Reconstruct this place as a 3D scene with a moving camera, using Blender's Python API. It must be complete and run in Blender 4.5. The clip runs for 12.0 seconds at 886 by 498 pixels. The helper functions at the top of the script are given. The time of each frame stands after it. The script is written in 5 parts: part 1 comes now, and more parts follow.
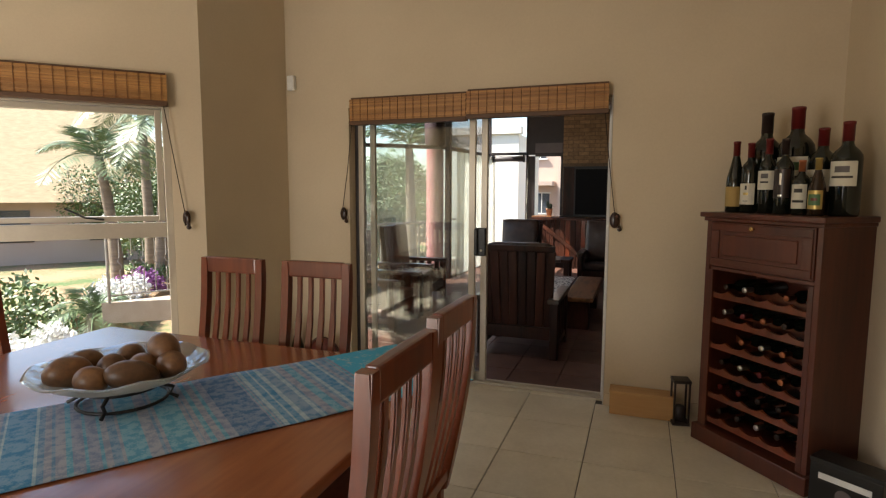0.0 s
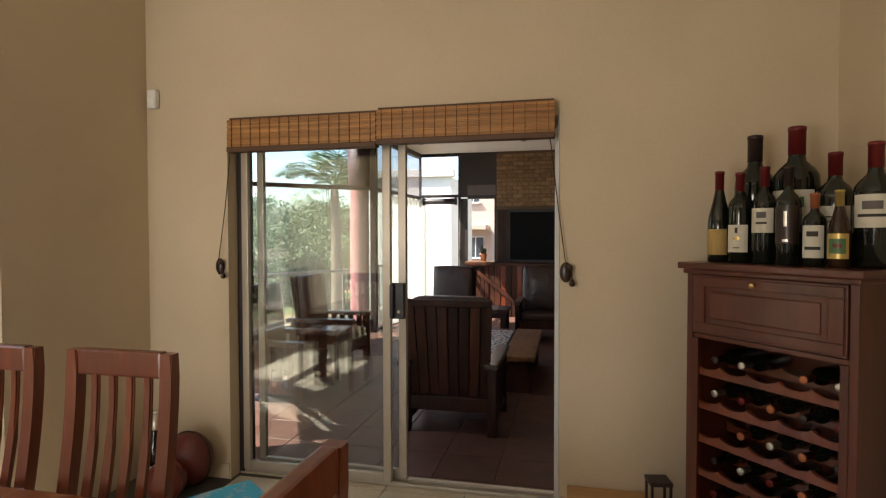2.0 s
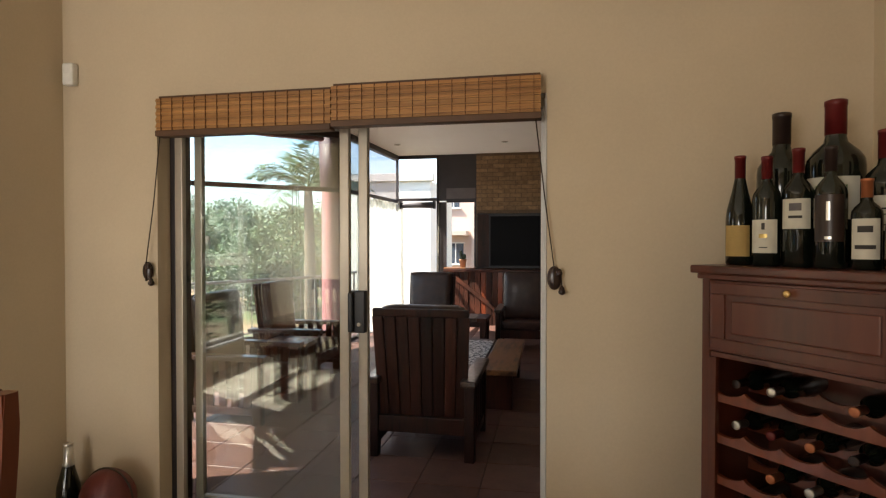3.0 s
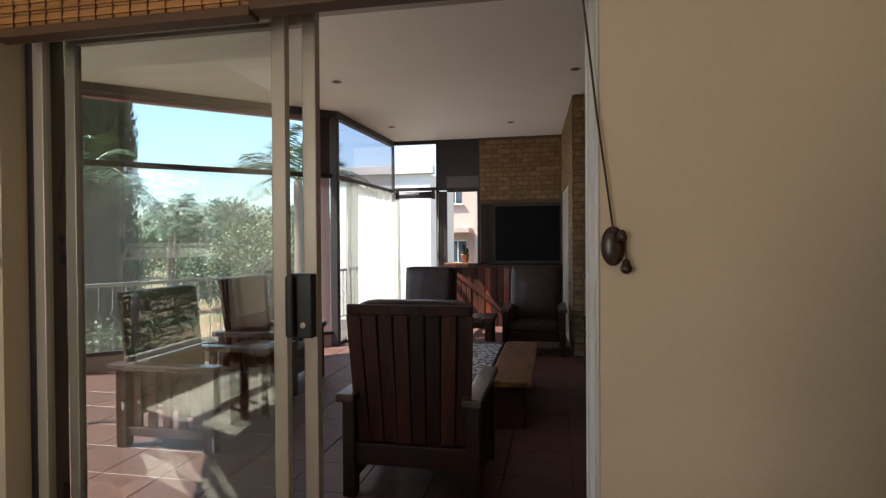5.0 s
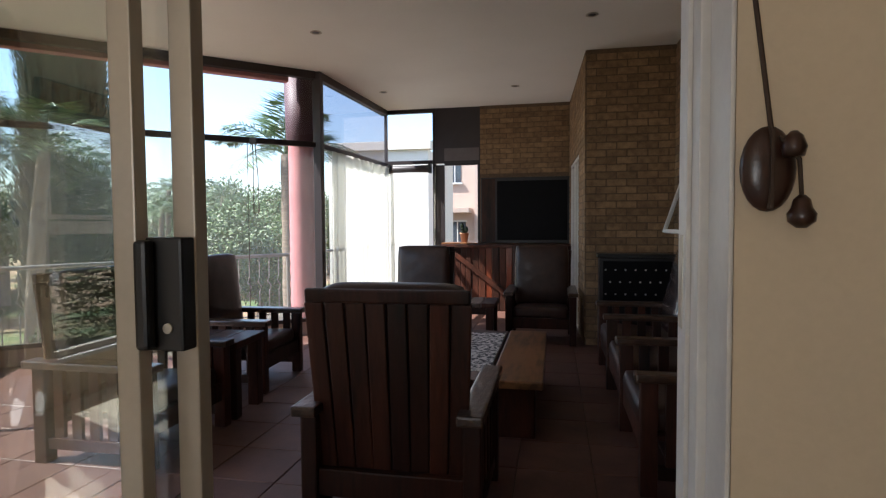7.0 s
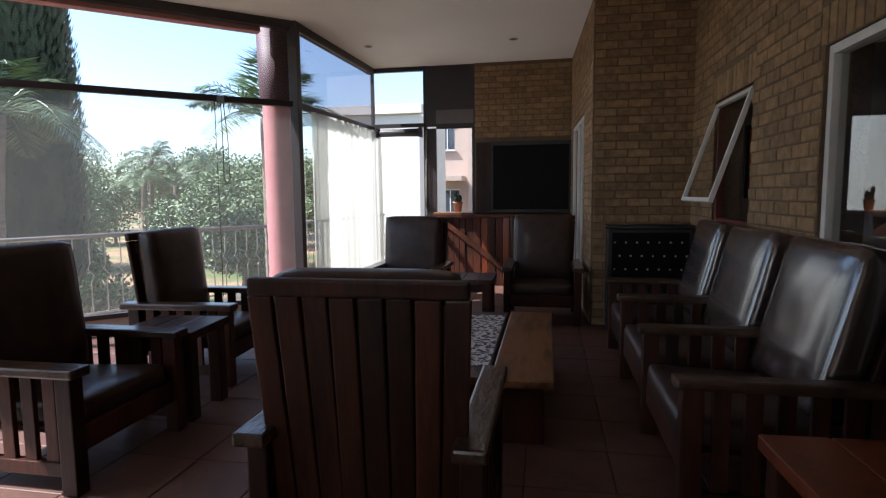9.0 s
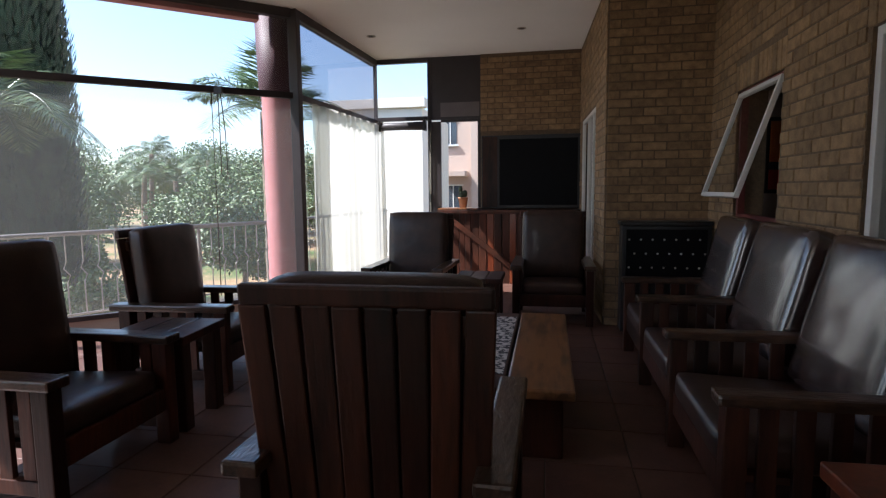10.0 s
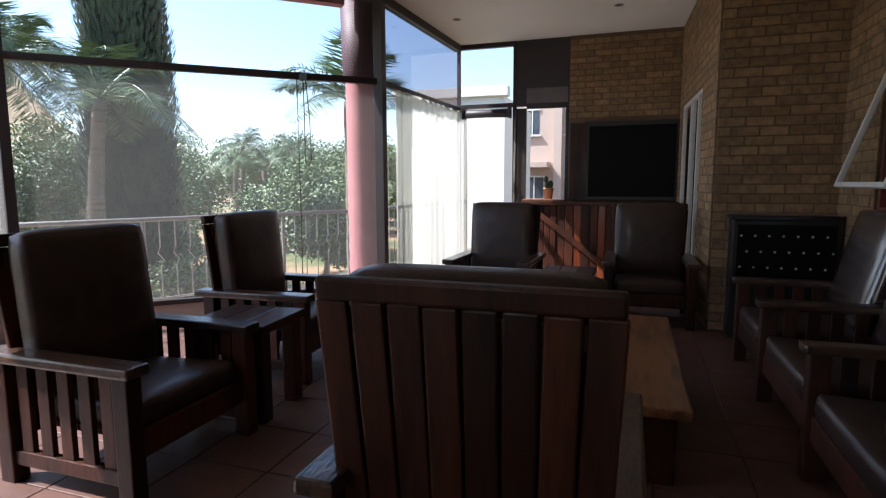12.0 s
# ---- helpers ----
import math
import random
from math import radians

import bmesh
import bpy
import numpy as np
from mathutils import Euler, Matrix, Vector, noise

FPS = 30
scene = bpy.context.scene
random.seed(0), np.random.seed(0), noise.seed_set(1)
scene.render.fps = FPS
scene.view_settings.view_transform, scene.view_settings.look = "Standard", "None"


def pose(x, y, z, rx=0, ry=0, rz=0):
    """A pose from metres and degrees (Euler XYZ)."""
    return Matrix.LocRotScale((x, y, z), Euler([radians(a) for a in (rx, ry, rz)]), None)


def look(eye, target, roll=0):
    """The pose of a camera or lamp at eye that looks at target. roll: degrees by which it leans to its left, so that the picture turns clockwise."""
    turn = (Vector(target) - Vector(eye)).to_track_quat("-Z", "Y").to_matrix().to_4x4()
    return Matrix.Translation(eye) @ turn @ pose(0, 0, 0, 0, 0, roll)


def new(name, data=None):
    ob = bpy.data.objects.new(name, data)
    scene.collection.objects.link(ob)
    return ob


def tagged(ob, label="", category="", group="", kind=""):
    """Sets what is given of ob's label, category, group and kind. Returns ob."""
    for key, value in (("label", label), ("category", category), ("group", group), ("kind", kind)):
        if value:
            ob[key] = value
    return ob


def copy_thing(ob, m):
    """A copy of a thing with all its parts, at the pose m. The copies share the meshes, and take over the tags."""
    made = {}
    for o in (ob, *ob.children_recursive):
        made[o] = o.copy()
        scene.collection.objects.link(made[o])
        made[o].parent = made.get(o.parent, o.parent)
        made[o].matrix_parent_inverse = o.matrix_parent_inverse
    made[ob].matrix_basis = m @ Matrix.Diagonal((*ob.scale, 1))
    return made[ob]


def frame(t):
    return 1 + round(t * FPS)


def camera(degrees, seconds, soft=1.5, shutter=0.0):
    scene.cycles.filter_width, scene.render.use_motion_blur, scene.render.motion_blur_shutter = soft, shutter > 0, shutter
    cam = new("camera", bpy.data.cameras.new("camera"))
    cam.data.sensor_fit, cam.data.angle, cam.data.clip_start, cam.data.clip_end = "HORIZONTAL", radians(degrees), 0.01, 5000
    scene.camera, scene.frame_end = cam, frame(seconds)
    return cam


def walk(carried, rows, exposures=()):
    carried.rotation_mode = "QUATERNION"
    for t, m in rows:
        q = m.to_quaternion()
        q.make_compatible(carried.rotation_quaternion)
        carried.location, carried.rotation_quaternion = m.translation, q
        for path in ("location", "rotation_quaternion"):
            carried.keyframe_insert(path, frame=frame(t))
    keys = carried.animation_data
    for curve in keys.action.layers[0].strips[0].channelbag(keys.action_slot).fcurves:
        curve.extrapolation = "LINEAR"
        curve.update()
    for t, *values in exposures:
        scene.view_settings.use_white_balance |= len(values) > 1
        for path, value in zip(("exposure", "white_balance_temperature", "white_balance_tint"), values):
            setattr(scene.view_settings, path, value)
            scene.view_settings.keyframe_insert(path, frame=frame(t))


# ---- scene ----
# ---- the walk ----
cam = camera(76.7, 12.0, soft=1.25)
PATH = [
    (0, (0.274, -4.09, 1.546), (-0.389, -2.215, 1.336), 0.2),
    (0.5, (0.22, -3.877, 1.555), (-0.408, -1.986, 1.383), 0.1),
    (1, (0.181, -3.629, 1.554), (-0.388, -1.716, 1.42), 0.1),
    (1.5, (0.161, -3.38, 1.558), (-0.346, -1.447, 1.471), -0.1),
    (2, (0.127, -3.146, 1.55), (-0.319, -1.197, 1.497), -0.1),
    (2.5, (0.108, -2.926, 1.527), (-0.285, -0.965, 1.497), -0.1),
    (3, (0.086, -2.656, 1.512), (-0.294, -0.692, 1.483), -0.0),
    (3.2, (0.076, -2.568, 1.511), (-0.304, -0.605, 1.474), -0.0),
    (5, (-0.061, -1.645, 1.354), (-0.451, 0.316, 1.33), -0.4),
    (5.5, (-0.1, -1.426, 1.321), (-0.491, 0.535, 1.298), -0.3),
    (6, (-0.142, -1.243, 1.307), (-0.536, 0.718, 1.279), -0.4),
    (6.5, (-0.168, -1.004, 1.283), (-0.563, 0.956, 1.238), -0.4),
    (7, (-0.173, -0.819, 1.27), (-0.564, 1.141, 1.184), -0.4),
    (8.8, (-0.293, -0.23, 1.243), (-0.656, 1.728, 1.055), -0.5),
    (9, (-0.29, -0.174, 1.261), (-0.655, 1.782, 1.065), -0.6),
    (9.5, (-0.322, -0.059, 1.265), (-0.686, 1.896, 1.061), -0.7),
    (10, (-0.387, 0.059, 1.254), (-0.757, 2.013, 1.043), -0.6),
    (10.5, (-0.438, 0.147, 1.243), (-0.83, 2.096, 1.026), -0.6),
    (11, (-0.487, 0.237, 1.231), (-0.925, 2.175, 1.007), -0.5),
    (11.5, (-0.521, 0.299, 1.223), (-1.052, 2.214, 0.992), -0.3),
    (12, (-0.533, 0.32, 1.22), (-1.165, 2.203, 0.983), -0.2),
]

EXPOSURE = [(0.0, 1.78, 6500, 10), (2.0, 2.06, 6450, 10), (3.2, 2.15, 6350, 10), (5.0, 1.75, 5950, 10), (7.0, 1.68, 5850, 11), (9.0, 1.46, 5700, 12), (12.0, 1.45, 5700, 12)]
walk(cam, [(t, look(eye, target, roll)) for t, eye, target, roll in PATH], EXPOSURE)

# ---- light ----
SUN_FROM = Vector((-0.84, -0.38, 1.12)).normalized()
world = bpy.data.worlds.new("sky")
scene.world = world
world.use_nodes = True
wn = world.node_tree.nodes
sky = wn.new("ShaderNodeTexSky")
sky.sky_type = "NISHITA"
sky.sun_disc = False
sky.sun_elevation = math.asin(SUN_FROM.z)
sky.sun_rotation = math.atan2(SUN_FROM.x, SUN_FROM.y)
sky.dust_density = 1.5
wn["Background"].inputs["Strength"].default_value = 0.15
world.node_tree.links.new(sky.outputs["Color"], wn["Background"].inputs["Color"])
sun_data = bpy.data.lights.new("sun", "SUN")
sun_data.energy, sun_data.angle, sun_data.color = 5.0, radians(0.53), (1.0, 0.94, 0.85)
sun_lamp = new("sun", sun_data)
sun_lamp.matrix_world = look(SUN_FROM * 50, (0, 0, 0))

# Added fill light for the dining room, behind the camera in the back wall.
fill_data = bpy.data.lights.new("back_fill_light", "AREA")
fill_data.shape, fill_data.size, fill_data.size_y, fill_data.energy, fill_data.color = "RECTANGLE", 1.35, 2.1, 25, (1.0, 0.94, 0.86)
fill_lamp = new("back_fill_light", fill_data)
fill_lamp.matrix_world = look((-2.3, -6.56, 1.15), (-3.2, -2.0, 1.5))

# ---- materials ----


def mat(name, base, other=None, rough=0.6, metal=0.0, scale=8.0, stretch=(1, 1, 1), bump=0.15, fine=60.0, vary=0.0, coat=0.0, spec=0.5, contrast=(0.35, 0.7)):
    """A surface of two colours mixed by noise at two scales, with relief; vary: difference from piece to piece."""
    m = bpy.data.materials.new(name)
    m.use_nodes = True
    n, link = m.node_tree.nodes, m.node_tree.links.new
    b = n["Principled BSDF"]
    b.inputs["Roughness"].default_value, b.inputs["Metallic"].default_value = rough, metal
    b.inputs["Coat Weight"].default_value = coat
    b.inputs["Coat Roughness"].default_value = 0.12
    b.inputs["Specular IOR Level"].default_value = spec
    other = other or tuple(c * 0.82 for c in base)
    co, mp = n.new("ShaderNodeTexCoord"), n.new("ShaderNodeMapping")
    mp.inputs["Scale"].default_value = stretch
    info = n.new("ShaderNodeObjectInfo")
    shift = n.new("ShaderNodeVectorMath")
    shift.operation = "SCALE"
    shift.inputs[0].default_value = (13.0, 7.0, 5.0)
    link(info.outputs["Random"], shift.inputs["Scale"])
    link(shift.outputs["Vector"], mp.inputs["Location"])
    link(co.outputs["Object"], mp.inputs["Vector"])
    big, small = n.new("ShaderNodeTexNoise"), n.new("ShaderNodeTexNoise")
    big.inputs["Scale"].default_value, small.inputs["Scale"].default_value = scale, fine
    big.inputs["Detail"].default_value, small.inputs["Detail"].default_value = 5.0, 3.0
    link(mp.outputs["Vector"], big.inputs["Vector"])
    link(mp.outputs["Vector"], small.inputs["Vector"])
    add = n.new("ShaderNodeMath")
    add.operation = "MULTIPLY_ADD"
    add.inputs[1].default_value = 0.35
    link(small.outputs["Fac"], add.inputs[0])
    sub = n.new("ShaderNodeMath")
    sub.operation = "MULTIPLY"
    sub.inputs[1].default_value = 0.7
    link(big.outputs["Fac"], sub.inputs[0])
    link(sub.outputs[0], add.inputs[2])
    ramp = n.new("ShaderNodeValToRGB")
    ramp.color_ramp.elements[0].position, ramp.color_ramp.elements[1].position = contrast
    ramp.color_ramp.elements[0].color, ramp.color_ramp.elements[1].color = (*other, 1), (*base, 1)
    link(add.outputs[0], ramp.inputs["Fac"])
    out = ramp.outputs["Color"]
    if vary:
        hsv, rng = n.new("ShaderNodeHueSaturation"), n.new("ShaderNodeMapRange")
        geo, mix = n.new("ShaderNodeNewGeometry"), n.new("ShaderNodeMath")
        link(info.outputs["Random"], mix.inputs[0])
        link(geo.outputs["Random Per Island"], mix.inputs[1])
        frac = n.new("ShaderNodeMath")
        frac.operation = "FRACT"
        link(mix.outputs[0], frac.inputs[0])
        rng.inputs["To Min"].default_value, rng.inputs["To Max"].default_value = 1 - vary, 1 + vary
        link(frac.outputs[0], rng.inputs["Value"])
        link(rng.outputs["Result"], hsv.inputs["Value"])
        link(out, hsv.inputs["Color"])
        out = hsv.outputs["Color"]
    link(out, b.inputs["Base Color"])
    if bump:
        bp = n.new("ShaderNodeBump")
        bp.inputs["Strength"].default_value, bp.inputs["Distance"].default_value = bump, 0.01
        link(add.outputs[0], bp.inputs["Height"])
        link(bp.outputs["Normal"], b.inputs["Normal"])
    return m


def glass_mat(name, tint=(0.96, 0.98, 0.97), rough=0.0, mirror=1.0, ripple=0.0, milky=0.0):
    """Thin clear sheet: what is behind it shows straight through, with a Fresnel reflection."""
    m = bpy.data.materials.new(name)
    m.use_nodes = True
    n, link = m.node_tree.nodes, m.node_tree.links.new
    n.remove(n["Principled BSDF"])
    clear, gloss, mix, fr = n.new("ShaderNodeBsdfTransparent"), n.new("ShaderNodeBsdfGlossy"), n.new("ShaderNodeMixShader"), n.new("ShaderNodeLayerWeight")
    clear.inputs["Color"].default_value = (*tint, 1)
    gloss.inputs["Roughness"].default_value = rough
    fr.inputs["Blend"].default_value = 0.5
    steep, amount = n.new("ShaderNodeMath"), n.new("ShaderNodeMath")
    steep.operation, amount.operation = "POWER", "MULTIPLY_ADD"
    steep.inputs[1].default_value = 4.5
    amount.inputs[1].default_value, amount.inputs[2].default_value = 0.7 * mirror, 0.035 * mirror
    amount.use_clamp = True
    link(fr.outputs["Facing"], steep.inputs[0])
    link(steep.outputs[0], amount.inputs[0])
    link(amount.outputs[0], mix.inputs["Fac"])
    if ripple:
        no, bp = n.new("ShaderNodeTexNoise"), n.new("ShaderNodeBump")
        no.inputs["Scale"].default_value = 3.0
        bp.inputs["Strength"].default_value, bp.inputs["Distance"].default_value = ripple, 0.05
        link(no.outputs["Fac"], bp.inputs["Height"])
        link(bp.outputs["Normal"], gloss.inputs["Normal"])
    link(clear.outputs[0], mix.inputs[1])
    link(gloss.outputs[0], mix.inputs[2])
    out = mix.outputs[0]
    if milky:
        thin, haze = n.new("ShaderNodeBsdfTranslucent"), n.new("ShaderNodeMixShader")
        thin.inputs["Color"].default_value = (0.9, 0.88, 0.82, 1)
        haze.inputs["Fac"].default_value = milky
        link(out, haze.inputs[1])
        link(thin.outputs[0], haze.inputs[2])
        out = haze.outputs[0]
    link(out, n["Material Output"].inputs["Surface"])
    return m


PLASTER = mat("beige_plaster", (0.63, 0.525, 0.38), (0.57, 0.47, 0.335), rough=0.75, scale=1.6, fine=90, bump=0.12)
CEIL = mat("white_ceiling_paint", (0.86, 0.84, 0.80), (0.81, 0.79, 0.75), rough=0.85, scale=1.2, bump=0.05)
TILE = mat("cream_floor_tile", (0.70, 0.64, 0.51), (0.60, 0.54, 0.42), rough=0.28, scale=5, fine=40, bump=0.05, vary=0.05)
GROUT = mat("dark_grout", (0.10, 0.085, 0.065), rough=0.9)
TERRA = mat("brown_clay_tile", (0.125, 0.058, 0.040), (0.080, 0.037, 0.026), rough=0.55, scale=6, fine=45, bump=0.08, vary=0.12)
BRICK = mat("yellow_face_brick", (0.29, 0.180, 0.088), (0.145, 0.087, 0.045), rough=0.85, scale=14, fine=120, bump=0.5, vary=0.22)
MORTAR = mat("brown_mortar", (0.15, 0.098, 0.056), (0.10, 0.066, 0.04), rough=0.95, scale=30, bump=0.4)
CHERRY = mat("red_brown_polished_wood", (0.20, 0.048, 0.018), (0.095, 0.020, 0.008), rough=0.30, scale=6, stretch=(1, 1, 0.12), fine=40, bump=0.04, coat=0.35)
TABLETOP = mat("orange_brown_polished_wood", (0.32, 0.10, 0.034), (0.19, 0.050, 0.017), rough=0.24, scale=5, stretch=(1, 0.1, 1), fine=35, bump=0.03, coat=0.5)
RACKWOOD = mat("dark_mahogany", (0.125, 0.030, 0.014), (0.055, 0.013, 0.007), rough=0.35, scale=5, stretch=(1, 1, 0.12), fine=30, bump=0.05, coat=0.2)
SLEEPER = mat("dark_oiled_sleeper_wood", (0.068, 0.020, 0.010), (0.011, 0.005, 0.003), spec=0.3, rough=0.45, scale=7, stretch=(1, 1, 0.15), fine=50, bump=0.4, vary=0.5, coat=0.06)
ARMWOOD = mat("worn_dark_sleeper_top", (0.085, 0.042, 0.024), (0.016, 0.009, 0.006), rough=0.32, scale=22, stretch=(1, 0.35, 1), fine=70, bump=0.8, coat=0.35)
GRAINY = mat("golden_grained_wood", (0.25, 0.11, 0.040), (0.075, 0.030, 0.012), rough=0.33, scale=9, stretch=(1, 0.16, 1), fine=26, bump=0.1, coat=0.3, contrast=(0.4, 0.58))
LEATHER = mat("dark_brown_leather", (0.050, 0.024, 0.017), (0.022, 0.012, 0.009), coat=0.15, spec=0.4, rough=0.42, scale=9, fine=140, bump=0.35)
SOFALEATHER = mat("shiny_dark_leather", (0.050, 0.028, 0.024), (0.028, 0.017, 0.016), coat=1.0, spec=0.8, rough=0.26, scale=7, fine=60, bump=0.5)
BAMBOO = mat("golden_bamboo", (0.50, 0.255, 0.075), (0.30, 0.13, 0.035), rough=0.5, scale=12, stretch=(0.1, 1, 1), fine=60, bump=0.1, vary=0.18)
LACE = mat("brown_lacing", (0.20, 0.085, 0.03), rough=0.7)
DARKBAMBOO = mat("dark_bamboo", (0.10, 0.045, 0.018), rough=0.55)
ALU = mat("pale_bronze_aluminium", (0.50, 0.45, 0.37), (0.45, 0.40, 0.33), rough=0.38, metal=0.35, bump=0.02)
WHITEFRAME = mat("white_painted_frame", (0.62, 0.60, 0.57), (0.54, 0.52, 0.50), rough=0.45, bump=0.03)
DARKFRAME = mat("dark_brown_steel", (0.028, 0.020, 0.020), rough=0.45, bump=0.04)
DARKPANEL = mat("dark_charcoal_panel", (0.035, 0.028, 0.030), rough=0.5, bump=0.03)
GREYPANEL = mat("grey_board", (0.13, 0.11, 0.11), rough=0.6)
BLACK = mat("black_plastic", (0.012, 0.012, 0.013), rough=0.35, bump=0.02)
SCREEN = mat("dark_glass_screen", (0.005, 0.005, 0.006), spec=0.08, rough=0.4, bump=0.0)
CORD = mat("brown_cord", (0.045, 0.026, 0.015), rough=0.8)
SHELL = mat("dark_brown_polished_seed", (0.045, 0.018, 0.011), (0.020, 0.009, 0.006), rough=0.28, scale=30, bump=0.1)
BRASS = mat("brass", (0.75, 0.52, 0.22), rough=0.25, metal=1.0, bump=0.02)
WHITEPLASTIC = mat("white_plastic", (0.85, 0.84, 0.80), rough=0.4, bump=0.01)
PINK = mat("pink_plaster", (0.48, 0.20, 0.20), (0.40, 0.155, 0.16), rough=0.7, scale=3, bump=0.2)
BOTTLE = mat("dark_green_bottle_glass", (0.008, 0.011, 0.007), (0.005, 0.006, 0.004), rough=0.08, bump=0.0, coat=0.3)
BROWNBOTTLE = mat("brown_bottle_glass", (0.030, 0.014, 0.006), rough=0.1, bump=0.0)
REDFOIL = mat("red_foil", (0.14, 0.012, 0.012), rough=0.35, metal=0.2, bump=0.02)
DARKFOIL = mat("dark_foil", (0.035, 0.020, 0.016), rough=0.35, metal=0.2, bump=0.02)
ORANGEFOIL = mat("copper_foil", (0.50, 0.17, 0.07), rough=0.35, metal=0.4, bump=0.02)
SILVERFOIL = mat("silver_foil", (0.75, 0.72, 0.66), rough=0.3, metal=0.8, bump=0.1)
PAPER = mat("cream_paper", (0.66, 0.62, 0.52), (0.60, 0.56, 0.46), rough=0.7, bump=0.02)
YELLOWPAPER = mat("yellowed_paper", (0.46, 0.31, 0.10), (0.38, 0.25, 0.08), rough=0.7, bump=0.02)
INK = mat("dark_ink", (0.04, 0.035, 0.03), rough=0.7, bump=0.0)
WHITEINK = mat("white_ink", (0.8, 0.8, 0.78), rough=0.6, bump=0.0)
GOLDINK = mat("gold_ink", (0.55, 0.40, 0.13), rough=0.35, metal=0.6, bump=0.0)
GREENINK = mat("green_ink", (0.07, 0.16, 0.06), rough=0.5, bump=0.0)
PINE = mat("pine_board", (0.55, 0.33, 0.14), (0.42, 0.23, 0.09), rough=0.5, scale=6, stretch=(0.12, 1, 1), fine=40, bump=0.08)
MAROON = mat("maroon_leather", (0.16, 0.032, 0.026), (0.09, 0.018, 0.016), rough=0.4, scale=8, fine=90, bump=0.2)
CRYSTAL = glass_mat("pale_crystal", (0.86, 0.93, 0.95), rough=0.05, mirror=2.2, ripple=0.6, milky=0.25)
PANE = glass_mat("window_glass", (0.95, 0.965, 0.96), mirror=0.5)
DOORPANE = glass_mat("door_glass", (0.92, 0.94, 0.93), mirror=2.1)
PVC = glass_mat("clear_plastic_sheet", (0.93, 0.94, 0.93), rough=0.03, ripple=0.3, milky=0.032)
MILKPVC = glass_mat("cloudy_plastic_sheet", (0.62, 0.60, 0.50), rough=0.1, ripple=0.6, milky=0.32)
TINTPANE = glass_mat("grey_tint_glass", (0.64, 0.63, 0.64), mirror=0.8)
GOURD = mat("brown_gourd", (0.19, 0.085, 0.030), (0.06, 0.026, 0.011), rough=0.42, scale=7, fine=60, bump=0.15, vary=0.35)
IRON = mat("wrought_iron", (0.03, 0.03, 0.03), rough=0.5, metal=0.6)
RAIL = mat("grey_painted_steel", (0.30, 0.27, 0.24), rough=0.45, metal=0.3)
STONE = mat("pale_paving", (0.42, 0.35, 0.28), (0.33, 0.27, 0.21), rough=0.8, scale=5, bump=0.2)
EARTH = mat("garden_ground", (0.30, 0.19, 0.105), (0.07, 0.12, 0.035), rough=0.95, scale=0.35, fine=9, bump=0.6, contrast=(0.44, 0.56))
LEAF = mat("mid_green_leaf", (0.13, 0.185, 0.06), (0.06, 0.10, 0.03), rough=0.5, scale=1.5, bump=0.0, vary=0.4)
PALMLEAF = mat("grey_green_palm_leaf", (0.15, 0.20, 0.09), (0.075, 0.115, 0.045), rough=0.42, scale=2, bump=0.0, vary=0.35)
CYPRESS = mat("dark_cypress_leaf", (0.030, 0.052, 0.022), (0.014, 0.026, 0.012), rough=0.6, scale=3, bump=0.0, vary=0.4)
BARK = mat("grey_palm_bark", (0.26, 0.20, 0.145), (0.14, 0.105, 0.075), rough=0.9, scale=6, stretch=(0.3, 0.3, 3), bump=0.5)
BEIGEWALL = mat("beige_render", (0.46, 0.35, 0.29), (0.40, 0.305, 0.25), rough=0.85, scale=1.0, bump=0.1)
WHITEWALL = mat("white_render", (0.70, 0.67, 0.60), (0.64, 0.61, 0.54), rough=0.85, scale=0.7, bump=0.1)
THATCH = mat("brown_thatch", (0.50, 0.38, 0.23), (0.36, 0.26, 0.15), rough=0.95, scale=5, stretch=(1, 1, 3), bump=0.6)
DARKWINDOW = mat("dark_window_glass", (0.05, 0.06, 0.075), rough=0.1, bump=0.0)
WHITEFLOWER = mat("white_petal", (0.75, 0.74, 0.70), rough=0.7, bump=0.0, vary=0.1)
PURPLEFLOWER = mat("purple_petal", (0.33, 0.11, 0.32), rough=0.7, bump=0.0, vary=0.2)
TERRACOTTA = mat("terracotta", (0.40, 0.20, 0.11), rough=0.8)
ORANGEPAINT = mat("orange_paint", (0.75, 0.22, 0.03), (0.6, 0.10, 0.02), rough=0.6, scale=4, bump=0.05)
REDPAINT = mat("red_paint", (0.45, 0.02, 0.015), rough=0.6)


